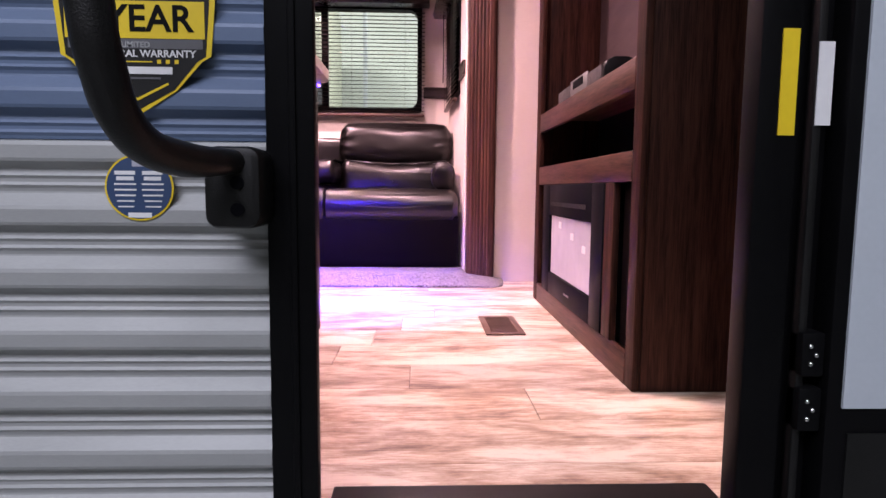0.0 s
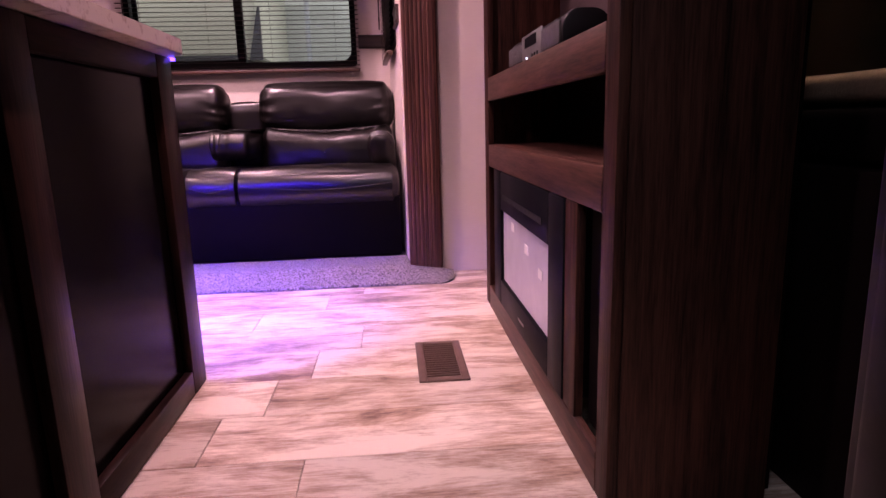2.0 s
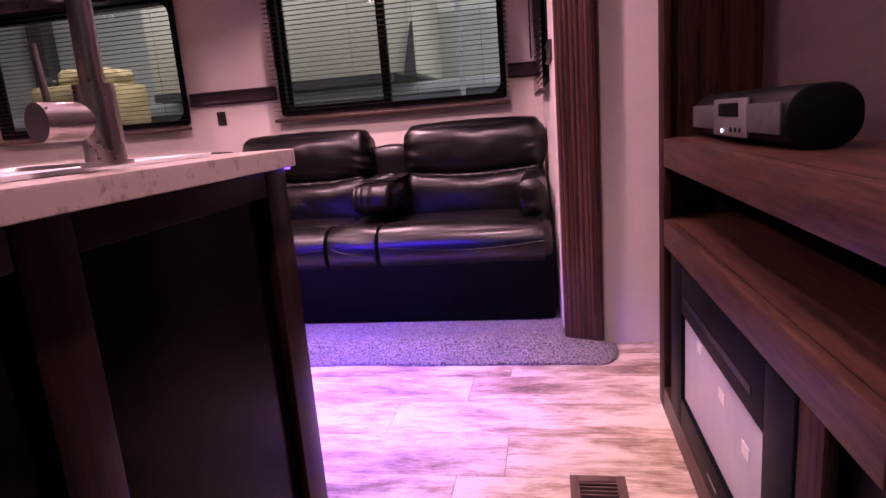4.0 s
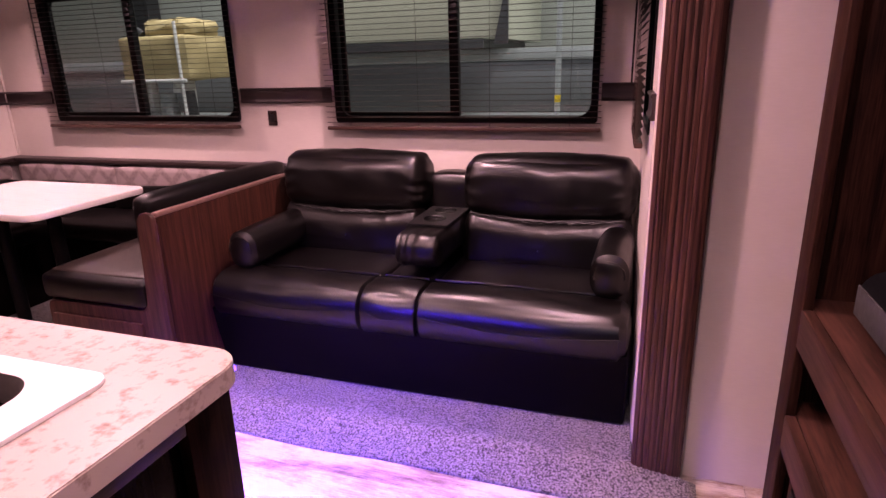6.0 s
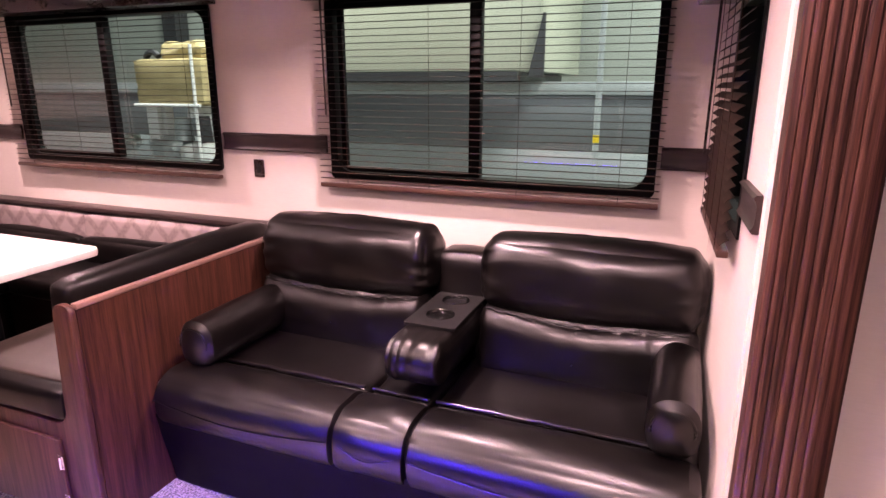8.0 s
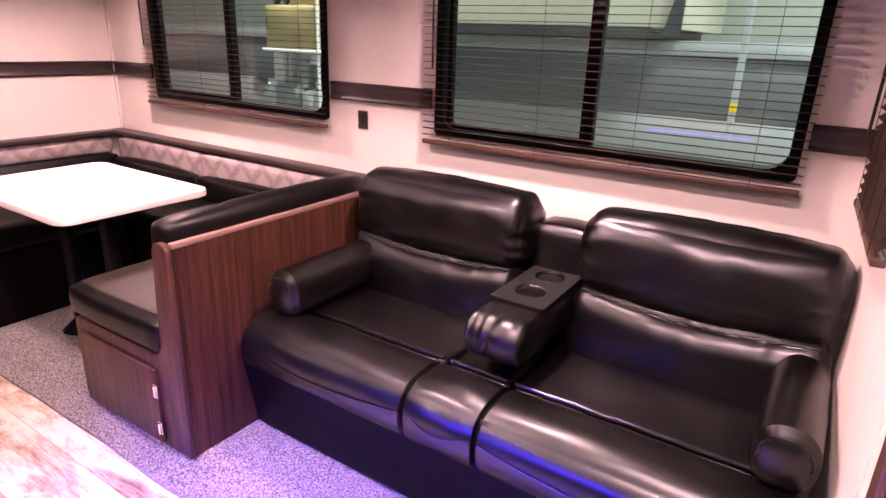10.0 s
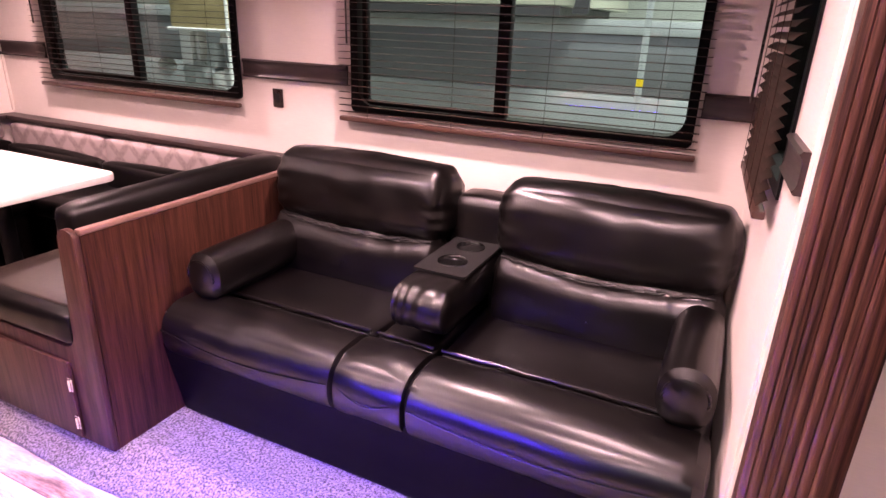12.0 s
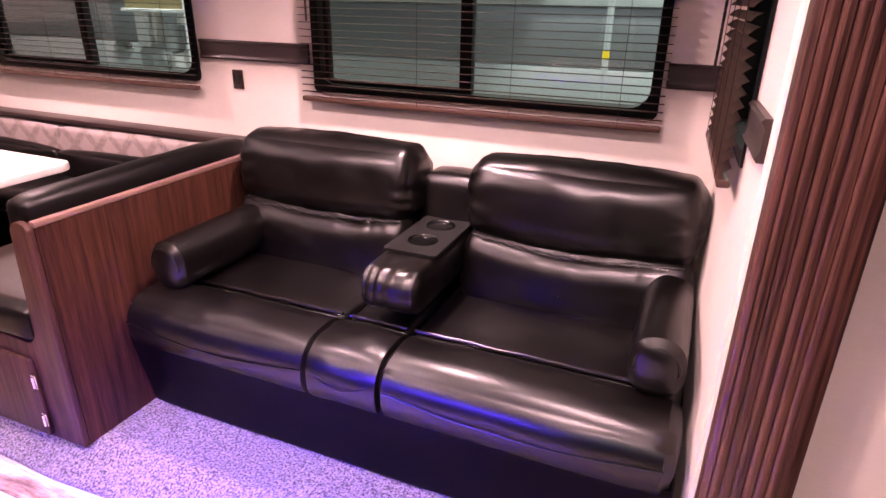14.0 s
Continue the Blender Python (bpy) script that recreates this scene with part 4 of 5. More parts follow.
lev = part("lever_hub", bm_cyl((fx - 0.01, fy - 0.012, CT + 0.068), (fx - 0.028, fy - 0.075, CT + 0.068), 0.025), STEEL, f)
part("lever", bm_cyl((fx - 0.024, fy - 0.055, CT + 0.085), (fx - 0.032, fy - 0.052, CT + 0.165), 0.0045, 0.004), STEEL, lev)
LED = thing("led_strip", (-0.78, IY1 + 0.006, 0.83), "thin blue-violet light strip under the worktop's edge", "lamp")
part("lens", bm_box(-1.0, -0.345, IY1 + 0.004, IY1 + 0.014, CT - 0.043, CT - 0.0345, 0.002), LED_GLOW, LED)

# hook and paper tag on the island's side
hk = thing("ring_pull", (IX, 1.205, 0.454), "white plastic ring pull on the island's panel", "ring")
pts = [(IX + 0.008, 1.205 + 0.022 * math.cos(k * math.tau / 24), 0.454 + 0.024 * math.sin(k * math.tau / 24)) for k in range(-4, 18)]
part("ring", bm_tube(pts, 0.004, 8), WHITE, hk)
part("stem", bm_box(IX - 0.022, IX + 0.008, 1.199, 1.211, 0.474, 0.484, 0.002), WHITE, hk)
tg = thing("paper_tag", (IX - 0.018, 1.19, 0.23), "curled white paper tag with a dark printed band", "tag")
part("sheet", bm_prism([(1.165, 0.108), (1.222, 0.115), (1.224, 0.33), (1.212, 0.35), (1.165, 0.352)], "x", IX - 0.0195, IX - 0.0175), WHITE, tg, smooth=False)
part("printed_band", bm_box(IX - 0.0174, IX - 0.0168, 1.166, 1.221, 0.26, 0.305), BLACK, tg, smooth=False)
for k in range(6):
    part("printed_bar", bm_box(IX - 0.0174, IX - 0.0168, 1.172, 1.217, 0.245 - k * 0.016, 0.249 - k * 0.016), GREY_VINYL, tg, smooth=False)

# ---- floor register ----
v = thing("floor_register", (0.275, 2.27, 0.0), "brown metal floor register with dark slots", "vent")
VX0, VX1, VY0, VY1 = 0.219, 0.354, 2.063, 2.353
bm = bmesh.new()
for a in ((VX0, VX0 + 0.022, VY0, VY1), (VX1 - 0.022, VX1, VY0, VY1), (VX0 + 0.022, VX1 - 0.022, VY0, VY0 + 0.025), (VX0 + 0.022, VX1 - 0.022, VY1 - 0.025, VY1)):
    bm_box(a[0], a[1], a[2], a[3], 0.0005, 0.0065, 0.0015, bm=bm)
part("frame", bm, VENT_BROWN, v)
part("backing", bm_box(VX0 + 0.0225, VX1 - 0.0225, VY0 + 0.0255, VY1 - 0.0255, 0.0003, 0.0015), BLACK, v, smooth=False)
for k in range(15):
    y = VY0 + 0.034 + k * 0.0158
    part("slat", bm_box(VX0 + 0.0225, VX1 - 0.0225, y, y + 0.0055, 0.0016, 0.0055), VENT_BROWN, v, smooth=False)

# ---- bed beyond the partition ----
b = thing("bed", (1.75, 2.2, 0), "bed with a rumpled tan blanket in the dark bedroom", "bed")
# Base and mattress are near-black: the shadow under the blanket's edge is painted in.
part("base", bm_box(0.86, 2.6, 1.22, 3.2, 0.0, 0.58, 0.01), DARK_WOOD, b)
part("mattress", bm_cushion(0.87, 2.62, 1.23, 3.22, 0.58, 0.675, 0.03), LEATHER_BASE, b, "mattress darkened by painted shade")
part("blanket", bm_cushion(0.90, 2.5, 1.24, 3.1, 0.672, 0.728, 0.024, wrinkle=0.014, cuts=24), BEDDING, b, "rumpled tan blanket")

# ---- sofa ----
so = thing("sofa", (-0.6, 3.8, 0.03), "black leather reclining loveseat with a centre console", "sofa")
FLOOR2 = 0.057


def skirt(w, u):
    """The base leans in towards the floor."""
    if u.y < 0:
        w.y += 0.19 * (0.35 - w.z) * -u.y
    return w


part("base", bm_cushion(-1.425, 0.205, 3.346, 4.12, FLOOR2, 0.35, 0.018, puff=0.004, wrinkle=0.002, cuts=15, shape=skirt), LEATHER_BASE, so)


SEATS = [(-1.41, -0.741), (-0.739, -0.531), (-0.529, 0.195)]
for k, (a, b) in enumerate(SEATS):
    front = part("front_roll", bm_cushion(a - (0.007 if k else 0), b + (0.007 if k < 2 else 0), 3.33, 3.565, 0.295, 0.487, (0.010, 0.105, 0.092), puff=0.008, cuts=17, wrinkle=0.004, seed=k * 3.1), LEATHER, so)
    part("seat_pad", bm_cushion(a + 0.006, b - 0.006, 3.535, 3.98, 0.33, 0.468, (0.02, 0.03, 0.03), puff=0.010, cuts=13, wrinkle=0.004, seed=k * 5.7 + 1), LEATHER, so)
    z, bow = 0.412, -0.022
    line = [(a + 0.02 + (b - a - 0.04) * t / 12, 3.331 - 0.009 * math.sin(math.pi * t / 12) - 0.003, z + bow * math.sin(math.pi * t / 12)) for t in range(13)]
    part("seam", bm_tube(line, 0.0022, 6), LEATHER, front)
    line = [(a + 0.012 + (b - a - 0.024) * t / 20, 3.548 + 0.004 * noise.noise(Vector((t * 0.4, k, 0))), 0.4755 + 0.003 * noise.noise(Vector((t * 0.5, k, 5)))) for t in range(21)]
    part("piping", bm_tube(line, 0.006, 8), LEATHER, front)


def back(x0, x1, seed):
    """A reclining back: a lumbar roll with a gathered seam, and a fat head roll above it."""
    tilt = Matrix.Translation((0, 3.86, 0.45)) @ Matrix.Rotation(radians(-7), 4, "X") @ Matrix.Translation((0, -3.86, -0.45))

    def sag(w, u):
        if u.y < 0:
            w.z -= 0.022 * (1 - u.x ** 2) * (1 if u.z < 0 else 0.15)
        end = max(0.0, abs(u.x) - 0.72) / 0.28
        w.y += 0.0055 * end * math.sin(w.z * 105 + 5 * noise.noise(w * 7)) * (1 if u.y < 0.4 else 0.3)
        low = max(0.0, -u.z - 0.3)
        w.y += 0.004 * low * math.sin(w.x * 62 + 4 * math.sin(w.x * 23 + seed)) * (1 if u.y < 0.2 else 0)
        return w

    def gather(w, u):
        if u.y < 0.2 and u.z > 0.35:
            w.y += 0.0075 * math.sin(w.x * 96 + 3 * math.sin(w.x * 31)) * (u.z - 0.35) * (0.6 + 0.4 * math.sin(w.x * 13 + seed))
        if u.y < 0:
            w.z -= 0.022 * (1 - u.x ** 2) * (1 if u.z > 0 else 0)
        return w
    body = part("backrest", bm_cushion(x0 + 0.02, x1 - 0.02, 3.93, 4.10, 0.36, 0.86, 0.05, m=tilt), LEATHER, so)
    part("lumbar_roll", bm_cushion(x0 + 0.006, x1 - 0.006, 3.815, 3.97, 0.41, 0.682, (0.035, 0.075, 0.09), puff=0.018, cuts=47, wrinkle=0.005, seed=seed, m=tilt, shape=gather), LEATHER, body)
    part("head_roll", bm_cushion(x0, x1, 3.82, 4.04, 0.650, 0.905, (0.05, 0.10, 0.095), puff=0.014, cuts=35, wrinkle=0.005, seed=seed + 4, m=tilt, shape=sag), LEATHER, body)
    line = []
    for t in range(31):
        x = x0 + 0.03 + (x1 - x0 - 0.06) * t / 30
        u = 2 * t / 30 - 1
        line.append(tilt @ Vector((x, 3.836 + 0.004 * math.sin(t * 1.9), 0.664 - 0.022 * (1 - u * u) + 0.003 * math.sin(t * 2.7))))
    part("piping", bm_tube(line, 0.0045, 6), LEATHER, body)


back(-1.375, -0.69, 1.0)
back(-0.50, 0.18, 9.0)
part("back_filler", bm_cushion(-0.70, -0.49, 3.97, 4.12, 0.34, 0.80, 0.03, wrinkle=0.002), LEATHER, so)


def arm(x0, x1, y0):
    body = part("arm", bm_cushion(x0, x1, y0, 3.95, 0.485, 0.642, (0.064, 0.022, 0.075), puff=0.004, cuts=13, wrinkle=0.003, seed=x0), LEATHER, so)
    cxa, r = (x0 + x1) / 2, (x1 - x0) * 0.40
    ring = [(cxa + r * math.cos(k * math.tau / 28), y0 + 0.006, 0.570 + r * math.sin(k * math.tau / 28)) for k in range(-1, 16)]
    part("piping", bm_tube(ring, 0.004, 6), LEATHER, body)


arm(-1.375, -1.245, 3.43)
arm(0.06, 0.187, 3.47)
for a, b in ((-1.39, -1.30), (0.11, 0.186)):
    part("side_panel", bm_cushion(a, b, 3.50, 4.0, 0.33, 0.56, 0.03, wrinkle=0.002), LEATHER, so)


def fold(w, u):
    if u.y < -0.5:
        w.z += 0.0015 * math.sin(w.x * 130)
        w.y += 0.0042 * math.sin(w.x * 150 + 4 * math.sin(w.x * 29)) * (0.5 + 0.5 * max(0, u.z))
    return w


con = part("console", bm_cushion(-0.680, -0.497, 3.515, 3.98, 0.520, 0.648, (0.022, 0.062, 0.060), puff=0.004, cuts=31, wrinkle=0.003, seed=2.0, shape=fold), LEATHER, so)
PX0, PX1, PY0, PY1, PZ = -0.673, -0.505, 3.655, 3.995, 0.654
HOLES = [(-0.589, 3.755), (-0.589, 3.895)]
bm = bmesh.new()
outline = [bm.verts.new((u, v, PZ)) for u, v in rounded(PX0, PX1, PY0, PY1, 0.01, 4)]
edges = [bm.edges.new((outline[k], outline[(k + 1) % len(outline)])) for k in range(len(outline))]
for hx, hy in HOLES:
    ring = [bm.verts.new((hx + 0.044 * math.cos(k * math.tau / 24), hy + 0.044 * math.sin(k * math.tau / 24), PZ)) for k in range(24)]
    edges += [bm.edges.new((ring[k], ring[(k + 1) % 24])) for k in range(24)]
bmesh.ops.triangle_fill(bm, use_beauty=True, edges=edges)
ext = bmesh.ops.extrude_face_region(bm, geom=bm.faces[:])
bmesh.ops.translate(bm, vec=(0, 0, 0.008), verts=[q for q in ext["geom"] if isinstance(q, bmesh.types.BMVert)])
plate = part("cup_plate", bm, BLACK_PLASTIC, con, "hard black plastic cup holder plate")
for hx, hy in HOLES:
    bm = bmesh.new()
    prof = [(0.0475, PZ + 0.0085), (0.046, PZ + 0.011), (0.0435, PZ + 0.0085), (0.042, PZ + 0.002), (0.040, PZ + 0.0015), (0.0, PZ + 0.001)]
    loops = [[bm.verts.new((hx + r * math.cos(k * math.tau / 24), hy + r * math.sin(k * math.tau / 24), z)) for k in range(24)] for r, z in prof[:-1]]
    for p, q in zip(loops, loops[1:]):
        for k in range(24):
            bm.faces.new((p[k], p[(k + 1) % 24], q[(k + 1) % 24], q[k]))
    bm.faces.new(loops[-1])
    part("cup_holder", bm, CUP, con, "round black cup holder")

# ---- dinette ----
PR, PF = -1.438, 3.142
bn = thing("dinette_bench", (-1.75, 3.6, 0.03), "walnut dinette bench with black cushions beside the sofa", "bench")
prof = [(-2.05, FLOOR2), (PR, FLOOR2), (PR, 0.755)]
prof += [(PR - 0.035 + 0.035 * math.cos(radians(a)), 0.755 + 0.028 * math.sin(radians(a))) for a in range(15, 181, 15)]
prof += [(-1.508, 0.755), (-1.530, 0.455)] + [(-1.580 + 0.05 * math.cos(radians(a)), 0.445 + 0.05 * math.sin(radians(a))) for a in range(0, -91, -15)]
prof += [(-2.02, 0.395), (-2.043, 0.386), (-2.05, 0.36)]
part("front_board", bm_prism(prof, "y", PF, PF + 0.02, r=0.004), FRONT_WOOD, bn, "L-shaped walnut front board")
part("end_board", bm_box(PR - 0.018, PR, PF + 0.0205, BACK - 0.003, FLOOR2, 0.765), PANEL_WOOD, bn, smooth=False)
part("edge_strip", bm_box(PR - 0.022, PR + 0.003, PF + 0.0205, BACK - 0.003, 0.7655, 0.782, 0.004), EDGE_HIGHLIGHT, bn, "edge strip with its highlight painted in")
part("bench_box", bm_box(-2.045, PR - 0.0185, PF + 0.021, BACK - 0.003, FLOOR2, 0.40), PANEL_WOOD, bn, smooth=False)
dr = part("door", bm_box(-2.02, -1.564, PF - 0.014, PF - 0.001, 0.072, 0.345, 0.004), FRONT_WOOD, bn)
for hz in (0.272, 0.135):
    h = bm_box(-1.573, -1.553, PF - 0.018, PF - 0.0135, hz - 0.024, hz + 0.024, 0.002)
    bm_cyl((-1.563, PF - 0.019, hz - 0.02), (-1.563, PF - 0.019, hz + 0.02), 0.005, bm=h)
    part("hinge", h, CHROME, dr, "bright metal hinge")
part("seat_cushion", bm_cushion(-2.06, -1.525, PF - 0.012, 4.02, 0.402, 0.515, 0.035, puff=0.012), VINYL, bn, "black seat cushion")
# Thin lighter layer that paints the light on top of the black cushion.
part("seat_cushion_top", bm_cushion(-2.03, -1.55, PF + 0.03, 3.98, 0.50, 0.5235, 0.012, puff=0.006), LIT_VINYL, bn, "top of the black cushion, lightened by painted light")
part("back_cushion", bm_cushion(-1.560, -1.457, PF + 0.025, 4.05, 0.50, 0.835, 0.035, puff=0.01), VINYL, bn, "black back cushion")

bw = thing("dinette_bench", (-3.2, 3.6, 0.03), "walnut dinette bench with black cushions at the end wall", "bench")
# Walnut box in near-black wood: the shade behind the table is in its colour.
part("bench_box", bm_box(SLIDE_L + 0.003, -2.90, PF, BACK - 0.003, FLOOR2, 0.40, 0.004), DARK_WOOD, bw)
part("seat_cushion", bm_cushion(SLIDE_L + 0.005, -2.86, PF - 0.012, 4.19, 0.402, 0.52, 0.035, puff=0.012), VINYL, bw)
part("back_cushion", bm_cushion(SLIDE_L + 0.004, SLIDE_L + 0.09, PF, 4.13, 0.52, 0.66, 0.03), VINYL, bw)
bb = thing("dinette_bench", (-2.4, 4.0, 0.03), "low bench with a black cushion along the back wall", "bench")
# Also near-black instead of walnut, to paint the shade beneath the tabletop.
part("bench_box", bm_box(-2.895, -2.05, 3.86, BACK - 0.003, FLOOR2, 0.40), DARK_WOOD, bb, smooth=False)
part("seat_cushion", bm_cushion(-2.855, -2.065, 3.83, 4.19, 0.402, 0.515, 0.035, puff=0.012), VINYL, bb)
for k, (a, b) in enumerate(((SLIDE_L + 0.09, -2.66), (-2.655, -1.56))):
    bo = thing("bolster", (0.5 * (a + b), 4.17, 0.68), "grey lattice-patterned padded bolster along the back wall", "bolster", "dinette bolsters")
    part("pad", bm_cushion(a, b, 4.125, BACK - 0.004, 0.515, 0.752, 0.02, puff=0.012, cuts=13), LATTICE, bo)
    part("dark_pad", bm_cushion(a + 0.01, b - 0.01, 4.085, 4.14, 0.515, 0.645, 0.02, puff=0.02, cuts=13), VINYL, bo)
bo = thing("bolster", (SLIDE_L + 0.05, 3.7, 0.68), "grey lattice-patterned padded bolster on the end wall", "bolster", "dinette bolsters")
part("pad", bm_cushion(SLIDE_L + 0.004, SLIDE_L + 0.06, 3.36, 4.11, 0.662, 0.752, 0.02, puff=0.012, cuts=13), LATTICE, bo)
solid("trim_bolster_cap_a", bm_box(SLIDE_L + 0.003, -1.44, 4.13, BACK - 0.002, 0.7655, 0.79, 0.006), TRIM_WOOD, "dark wooden cap rail above the bolsters", "trim", "structure", True)
solid("trim_bolster_cap_b", bm_box(SLIDE_L + 0.003, SLIDE_L + 0.08, OFF_OUT + 0.02, 4.129, 0.7655, 0.79, 0.006), TRIM_WOOD, "dark wooden cap rail on the end wall", "trim", "structure", True)

tb = thing("dinette_table", (-2.45, 3.42, 0.03), "white laminate dinette table on a black pedestal", "table")
part("tabletop", bm_prism(rounded(-2.875, -2.04, 3.14, 3.745, 0.06), "z", 0.712, 0.742, r=0.006), WHITE_TOP, tb)
for px in (-2.62, -2.28):
    leg = part("leg", bm_cyl((px, 3.42, FLOOR2 + 0.04), (px, 3.42, 0.711), 0.03), BLACK, tb)
    part("foot", bm_cyl((px, 3.42, FLOOR2), (px, 3.42, FLOOR2 + 0.05), 0.085, 0.034, 28), BLACK_GLOSS, leg, "flared black foot")

# ---- blinds ----


def blind(name, x0, x1, y, z0, z1, label, turn=None, wand=True, tilt=0):
    """A venetian blind with a boxy valance, level slats, cords, a wand and a bottom rail."""
    bl = thing(name, ((x0 + x1) / 2, y, z0), label, "blind", "window blinds")
    fix = (lambda bm: (bmesh.ops.transform(bm, matrix=turn, verts=bm.verts[:]), bm)[1]) if turn else (lambda bm: bm)
    slat = bm_prism([(y - 0.0125, -0.0008), (y - 0.006, 0.0008), (y, 0.0014), (y + 0.006, 0.0008), (y + 0.0125, -0.0008), (y + 0.006, 0.0002), (y, 0.0008), (y - 0.006, 0.0002)], "x", x0, x1)
    if tilt:
        bmesh.ops.rotate(slat, cent=(0, y, 0), matrix=Matrix.Rotation(radians(tilt), 3, "X"), verts=slat.verts[:])
    fix(slat)
    first = part("slat", slat, SLAT, bl)
    n = int((z1 - z0 - 0.03) / 0.0245)
    for k in range(n):
        z = z0 + 0.03 + k * 0.0245
        ob = first if k == 0 else child(new("slat", first.data), bl)
        ob.location = (0.0, 0.0, z)
        ob.rotation_euler = (0, 0, 0)
    part("bottom_rail", fix(bm_box(x0, x1, y - 0.013, y + 0.013, z0 - 0.006, z0 + 0.012, 0.004)), RAIL_BROWN, bl)
    part("valance", fix(bm_prism([(y - 0.075, z1 - 0.005), (y - 0.085, z1 + 0.02), (y - 0.078, z1 + 0.055), (y - 0.05, z1 + 0.072), (y + 0.03, z1 + 0.075), (y + 0.03, z1 - 0.005)], "x", x0 - 0.06, x1 + 0.03, r=0.004)), BRONZE, bl)
    for f in (0.1, 0.37, 0.63, 0.9):
        x = x0 + f * (x1 - x0)
        part("cord", fix(bm_cyl((x, y - 0.0135, z0), (x, y - 0.0135, z1), 0.0009, seg=6)), SLAT, bl)
    if wand:
        part("wand", fix(bm_cyl((x0 + 0.045, y - 0.022, z1), (x0 + 0.05, y - 0.024, z1 - 0.43), 0.004, seg=8)), BRONZE, bl)
    return bl


blind("window_blind", -3.115, -1.80, 4.175, 0.975, 1.695, "open dark bronze venetian blind over the dinette window")
blind("window_blind", -1.282, 0.018, 4.175, 0.975, 1.685, "open dark bronze venetian blind over the sofa window")
# the narrow blind is built along x and turned on to the end wall
TURN_E = SKEW @ Matrix.Translation((SLIDE_R - 0.032, 0, 0)) @ Matrix.Rotation(radians(-90), 4, "Z")
blind("window_blind", -4.09, -3.54, 0.0, 0.995, 1.60, "narrow open bronze venetian blind on the end wall", TURN_E, wand=True, tilt=38)

ot = thing("outlet", (-1.626, BACK, 1.02), "small dark brown wall outlet", "outlet")
part("plate", bm_box(-1.652, -1.600, BACK - 0.007, BACK, 0.982, 1.058, 0.003), BRONZE, ot)
part("socket", bm_box(-1.638, -1.614, BACK - 0.009, BACK - 0.0065, 1.0, 1.04, 0.002), BLACK_PLASTIC, ot)

# ---- ceiling lamps ----
for px, py, pz in PUCKS:
    pk = thing("ceiling_light", (px, py, pz), "round recessed ceiling light, lit", "light", "ceiling lights")
    part("housing", bm_cyl((px, py, pz), (px, py, pz - 0.018), 0.062, 0.055, 28), WHITE, pk)
    part("lens", bm_cyl((px, py, pz - 0.0182), (px, py, pz - 0.027), 0.050, 0.042, 24), PUCK_GLOW, pk)

# ---- showroom beyond the windows ----
solid("hall_wall_north", bm_box(-14, 14, 11.0, 11.2, GROUND, 6), HALL_WALL, "pale green-grey showroom wall", "wall", "structure")
solid("hall_wall_south", bm_box(-14, 14, -9.2, -9.0, GROUND, 6), HALL_WALL, "pale green-grey showroom wall", "wall", "structure")
solid("hall_wall_west", bm_box(-14.2, -14, -9, 11, GROUND, 6), HALL_WALL, "pale green-grey showroom wall", "wall", "structure")
solid("hall_wall_east", bm_box(14, 14.2, -9, 11, GROUND, 6), HALL_WALL, "pale green-grey showroom wall", "wall", "structure")
solid("hall_ceiling", bm_box(-14.2, 14.2, -9.2, 11.2, 6, 6.2), HALL_WALL, "pale showroom ceiling", "ceiling", "structure")


def neighbour():
    """A parked trailer whose raised nose overhangs a low grey body."""
    n = thing("parked_trailer", (-6, 8.6, GROUND), "cream and grey trailer parked in the showroom", "trailer")
    part("nose", bm_prism([(-4.6, 1.50), (-1.30, 1.50), (-1.30, 3.2), (-4.6, 3.2)], "y", 8.0, 10.2, r=0.03), CREAM, n, "cream raised nose")
    part("edge_trim", bm_prism([(-1.40, 1.44), (-1.25, 1.44), (-1.25, 2.02), (-1.27, 2.02)], "y", 7.95, 7.995), DARK_SIDE, n, smooth=False)
    part("underside", bm_box(-4.6, -1.52, 7.99, 10.2, 1.41, 1.4995), DARK_SIDE, n, smooth=False)
    part("body", bm_box(-13, 3.6, 8.5, 10.2, 0.701, 1.27, 0.02), BODY_SIDE, n)
    part("skirt", bm_box(-13, 3.6, 8.49, 10.2, 0.1, 0.70, 0.02), GREY_SIDE, n, "pale grey lower skirt")
    part("band", bm_box(-13, 3.6, 8.46, 10.2, 1.272, 1.405, 0.01), GREY_SIDE, n)
    for wx in (-4.2, -3.2):
        part("wheel", bm_cyl((wx, 8.40, GROUND + 0.34), (wx, 8.62, GROUND + 0.34), 0.34, seg=28), BLACK_PLASTIC, n)
    for wx in (-7.25, -6.75):
        lens = bmesh.new()
        bmesh.ops.create_uvsphere(lens, u_segments=18, v_segments=10, radius=0.13, matrix=Matrix.Translation((wx, 8.5, 0.62)) @ Matrix.Diagonal((1.5, 0.45, 0.8, 1)))
        part("marker_lamp", lens, CHROME, n, "bright oval lamp")
    for lx in (-11.5, 2.8):
        part("jack", bm_box(lx - 0.05, lx + 0.05, 9.2, 9.3, GROUND, 0.1), GREY_SIDE, n, smooth=False)


neighbour()
p = thing("stand_pole", (-0.70, 7.8, GROUND), "grey stand pole with a yellow band", "pole")
part("shaft", bm_cyl((-0.70, 7.8, GROUND), (-0.70, 7.8, 3.4), 0.028), GREY_SIDE, p)
part("band", bm_cyl((-0.70, 7.8, 0.86), (-0.70, 7.8, 0.93), 0.030), YELLOW, p, "yellow band")
part("base", bm_cyl((-0.70, 7.8, GROUND), (-0.70, 7.8, GROUND + 0.03), 0.2), WHITE, p)
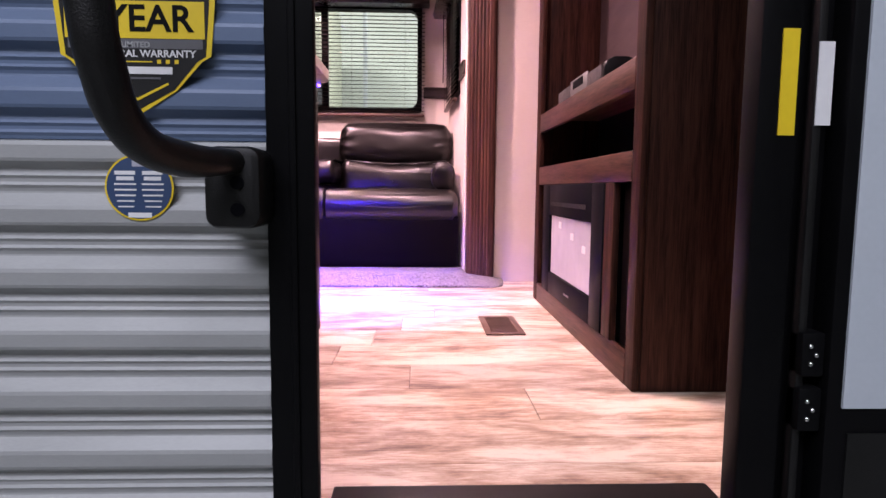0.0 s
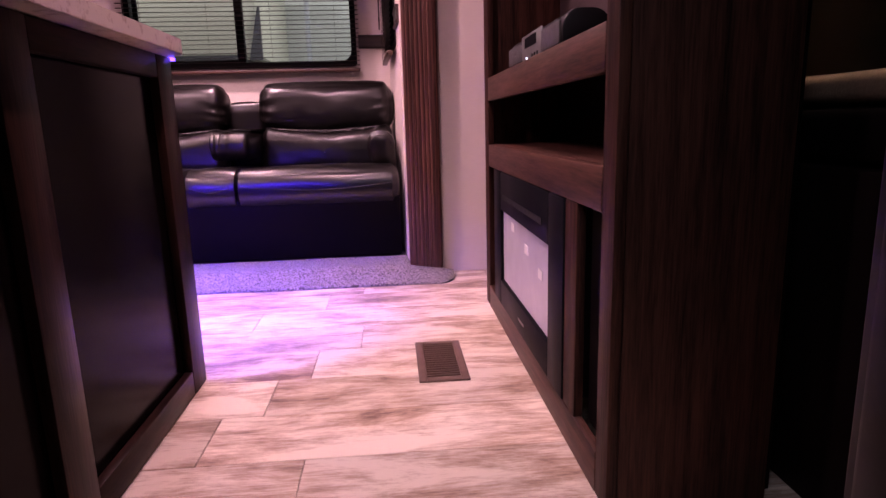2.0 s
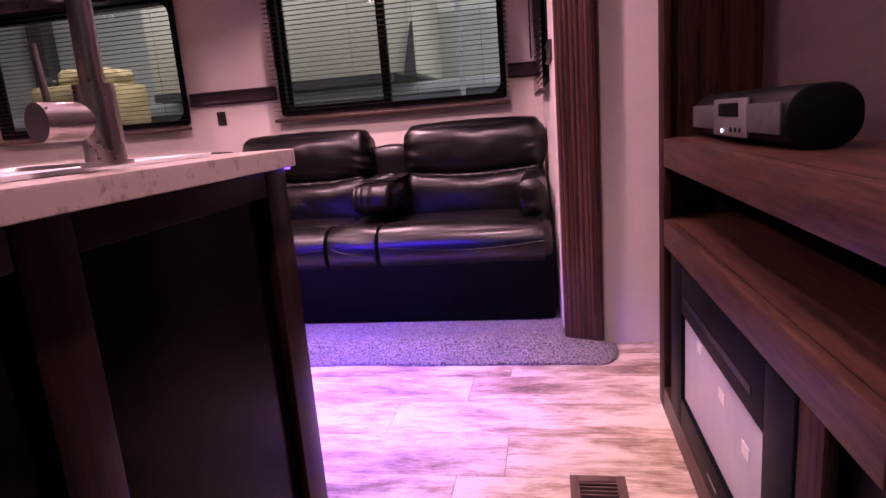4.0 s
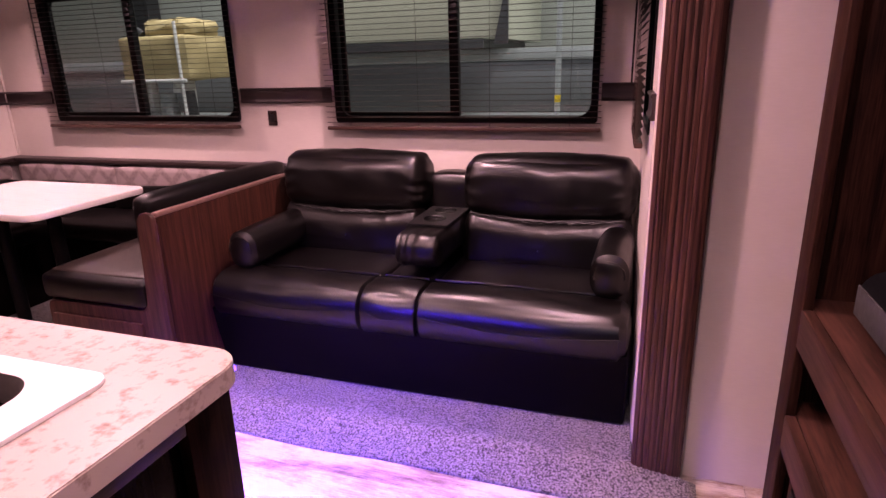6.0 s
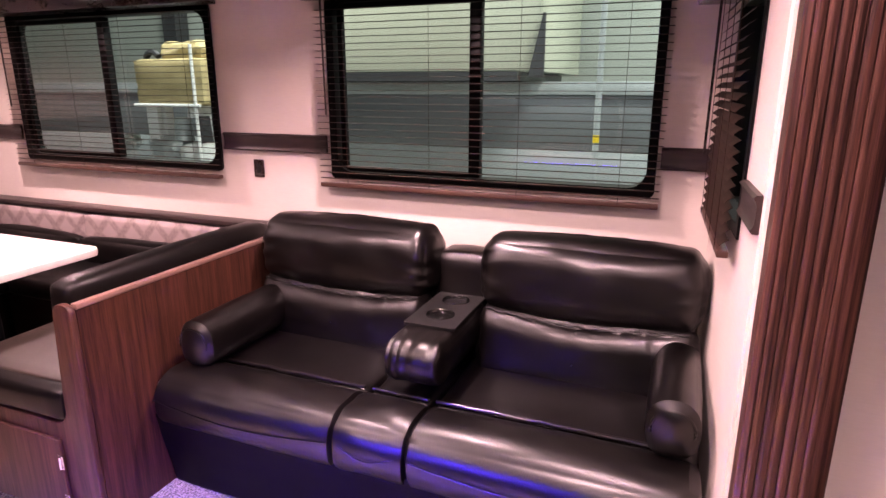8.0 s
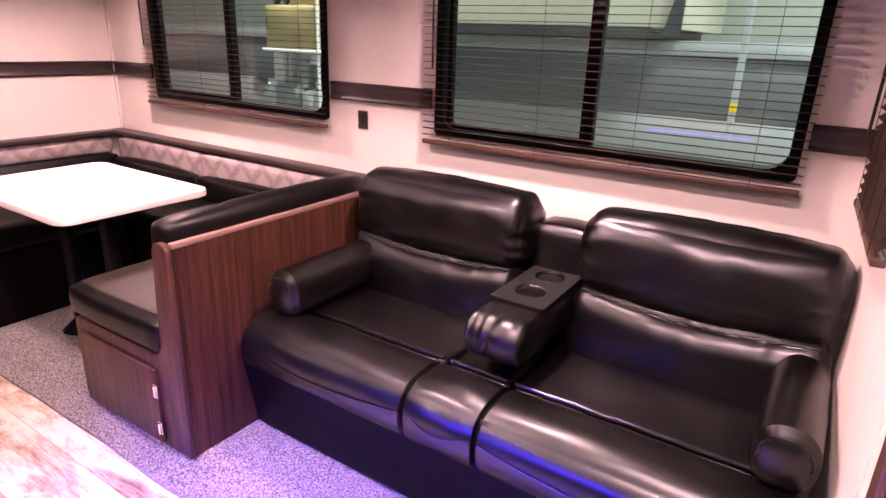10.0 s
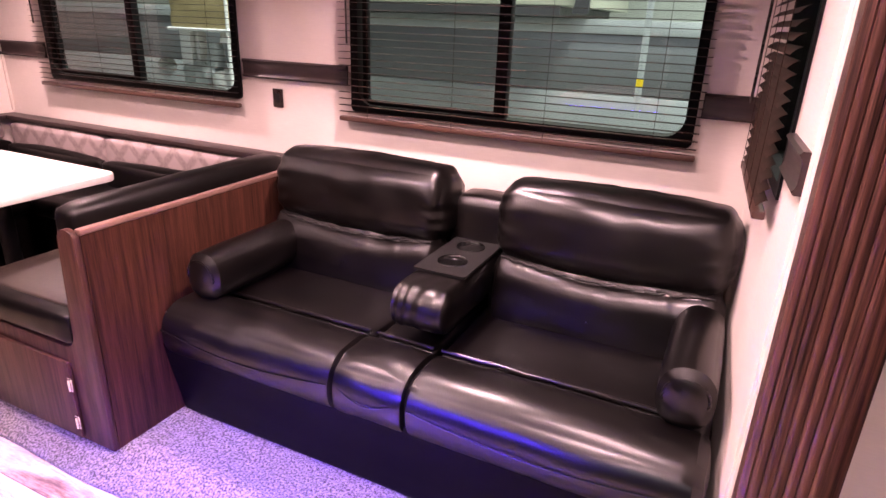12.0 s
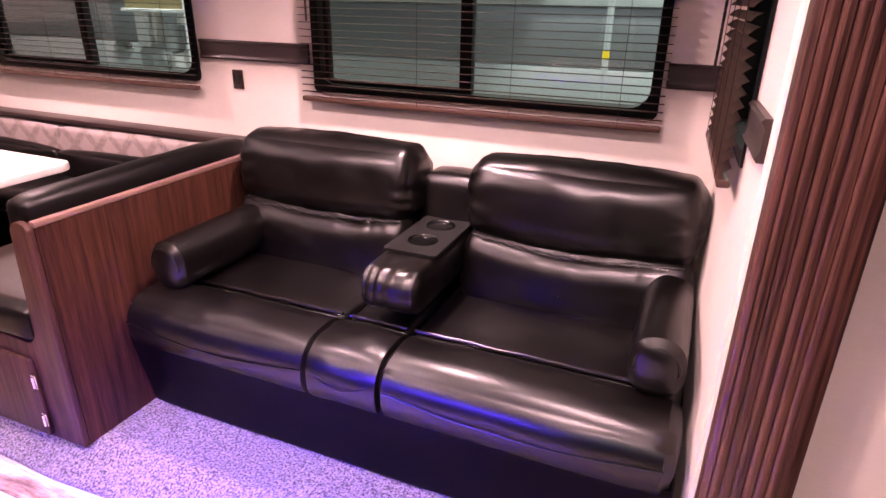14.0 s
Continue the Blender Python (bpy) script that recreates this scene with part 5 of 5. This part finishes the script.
m = thing("display_cart", (-5.8, 7.6, GROUND), "white trolley carrying a tan canvas-covered crate", "cart")
part("crate", bm_cushion(-5.62, -4.68, 7.2, 8.0, 1.17, 1.64, 0.03, puff=0.02, wrinkle=0.015), TAN_BOX, m, "tan canvas cover")
part("bundle", bm_cushion(-5.35, -4.72, 7.3, 7.9, 1.60, 1.82, 0.1, puff=0.02, wrinkle=0.05, seed=4), TAN_BOX, m)
part("strap", bm_tube(smooth_path([(-5.58, 7.35, 1.63), (-5.5, 7.3, 1.69), (-5.42, 7.3, 1.72), (-5.34, 7.3, 1.67)]), 0.035, 8), DARK_SIDE, m)
for px in (-5.5, -4.95):
    part("post", bm_box(px - 0.06, px + 0.06, 7.4, 7.52, GROUND, 1.15, 0.01), WHITE, m)
part("deck", bm_box(-6.0, -4.7, 7.2, 8.0, 0.35, 0.5, 0.02), WHITE, m)
part("tray", bm_cushion(-5.6, -5.2, 7.25, 7.6, 0.5, 0.8, 0.08, wrinkle=0.04, seed=7), GREY_SIDE, m)
part("bundle", bm_cushion(-5.15, -4.8, 7.25, 7.6, 0.5, 0.74, 0.08, wrinkle=0.04, seed=11), WHITE, m)
for k, (px, pz, w, h) in enumerate(((-5.55, 0.80, 0.16, 0.20), (-5.22, 0.76, 0.22, 0.26), (-4.92, 0.74, 0.18, 0.30), (-5.05, 1.02, 0.14, 0.12))):
    part("canister", bm_cyl((px, 7.42, pz), (px, 7.42, pz + h), w / 2, w / 2.6, 18), (WHITE, GREY_SIDE, DARK_SIDE, WHITE)[k], m)
part("rail", bm_tube([(-4.78, 7.18, 0.5), (-4.78, 7.18, 1.78)], 0.018, 8), WHITE, m)
part("rail", bm_tube([(-5.64, 7.18, 1.16), (-4.72, 7.18, 1.16)], 0.018, 8), WHITE, m)
part("panel", bm_box(-5.62, -5.46, 7.3, 7.36, 0.5, 1.15, 0.01), WHITE, m)
c = solid("hall_column", bm_box(-8.62, -8.32, 10.6, 10.9, GROUND, 6.0, 0.01), DARK_SIDE, "dark column against the showroom wall", "column", "structure")

# ---- floor planks ----
rng = random.Random(5)
floor = thing("floor", (0, 2, 0), "pale weathered wood-look plank floor", "floor", kind="structure")
PW, PL = 0.205, 1.22
JOINTS = {3: -0.03, 2: 0.255, 5: -0.155, 7: 0.054}
y, row = 1.115 - 0.165, 0
while y < OFF_IN - 0.01:
    y2 = 1.115 if row == 0 else min(y + PW, OFF_IN)
    x = (JOINTS[row] if row in JOINTS else rng.random() * PL) - 6 * PL
    while x < X_R:
        a, b = max(x, X_L), min(x + PL, X_R)
        if b - a > 0.01:
            mid = ((a + b) / 2, (y + y2) / 2)
            bm = bm_box(a - mid[0] + 0.0009, b - mid[0] - 0.0009, y - mid[1] + 0.0007, y2 - mid[1] - 0.0007, -0.0058, 0.0, 0.0008, 1)
            ob = link("plank", bm, PLANK)
            ob.parent = floor
            ob.matrix_parent_inverse = Matrix.Translation((0, -2, 0))
            ob.location = (mid[0], mid[1], 0)
        x += PL
    y, row = y2, row + 1
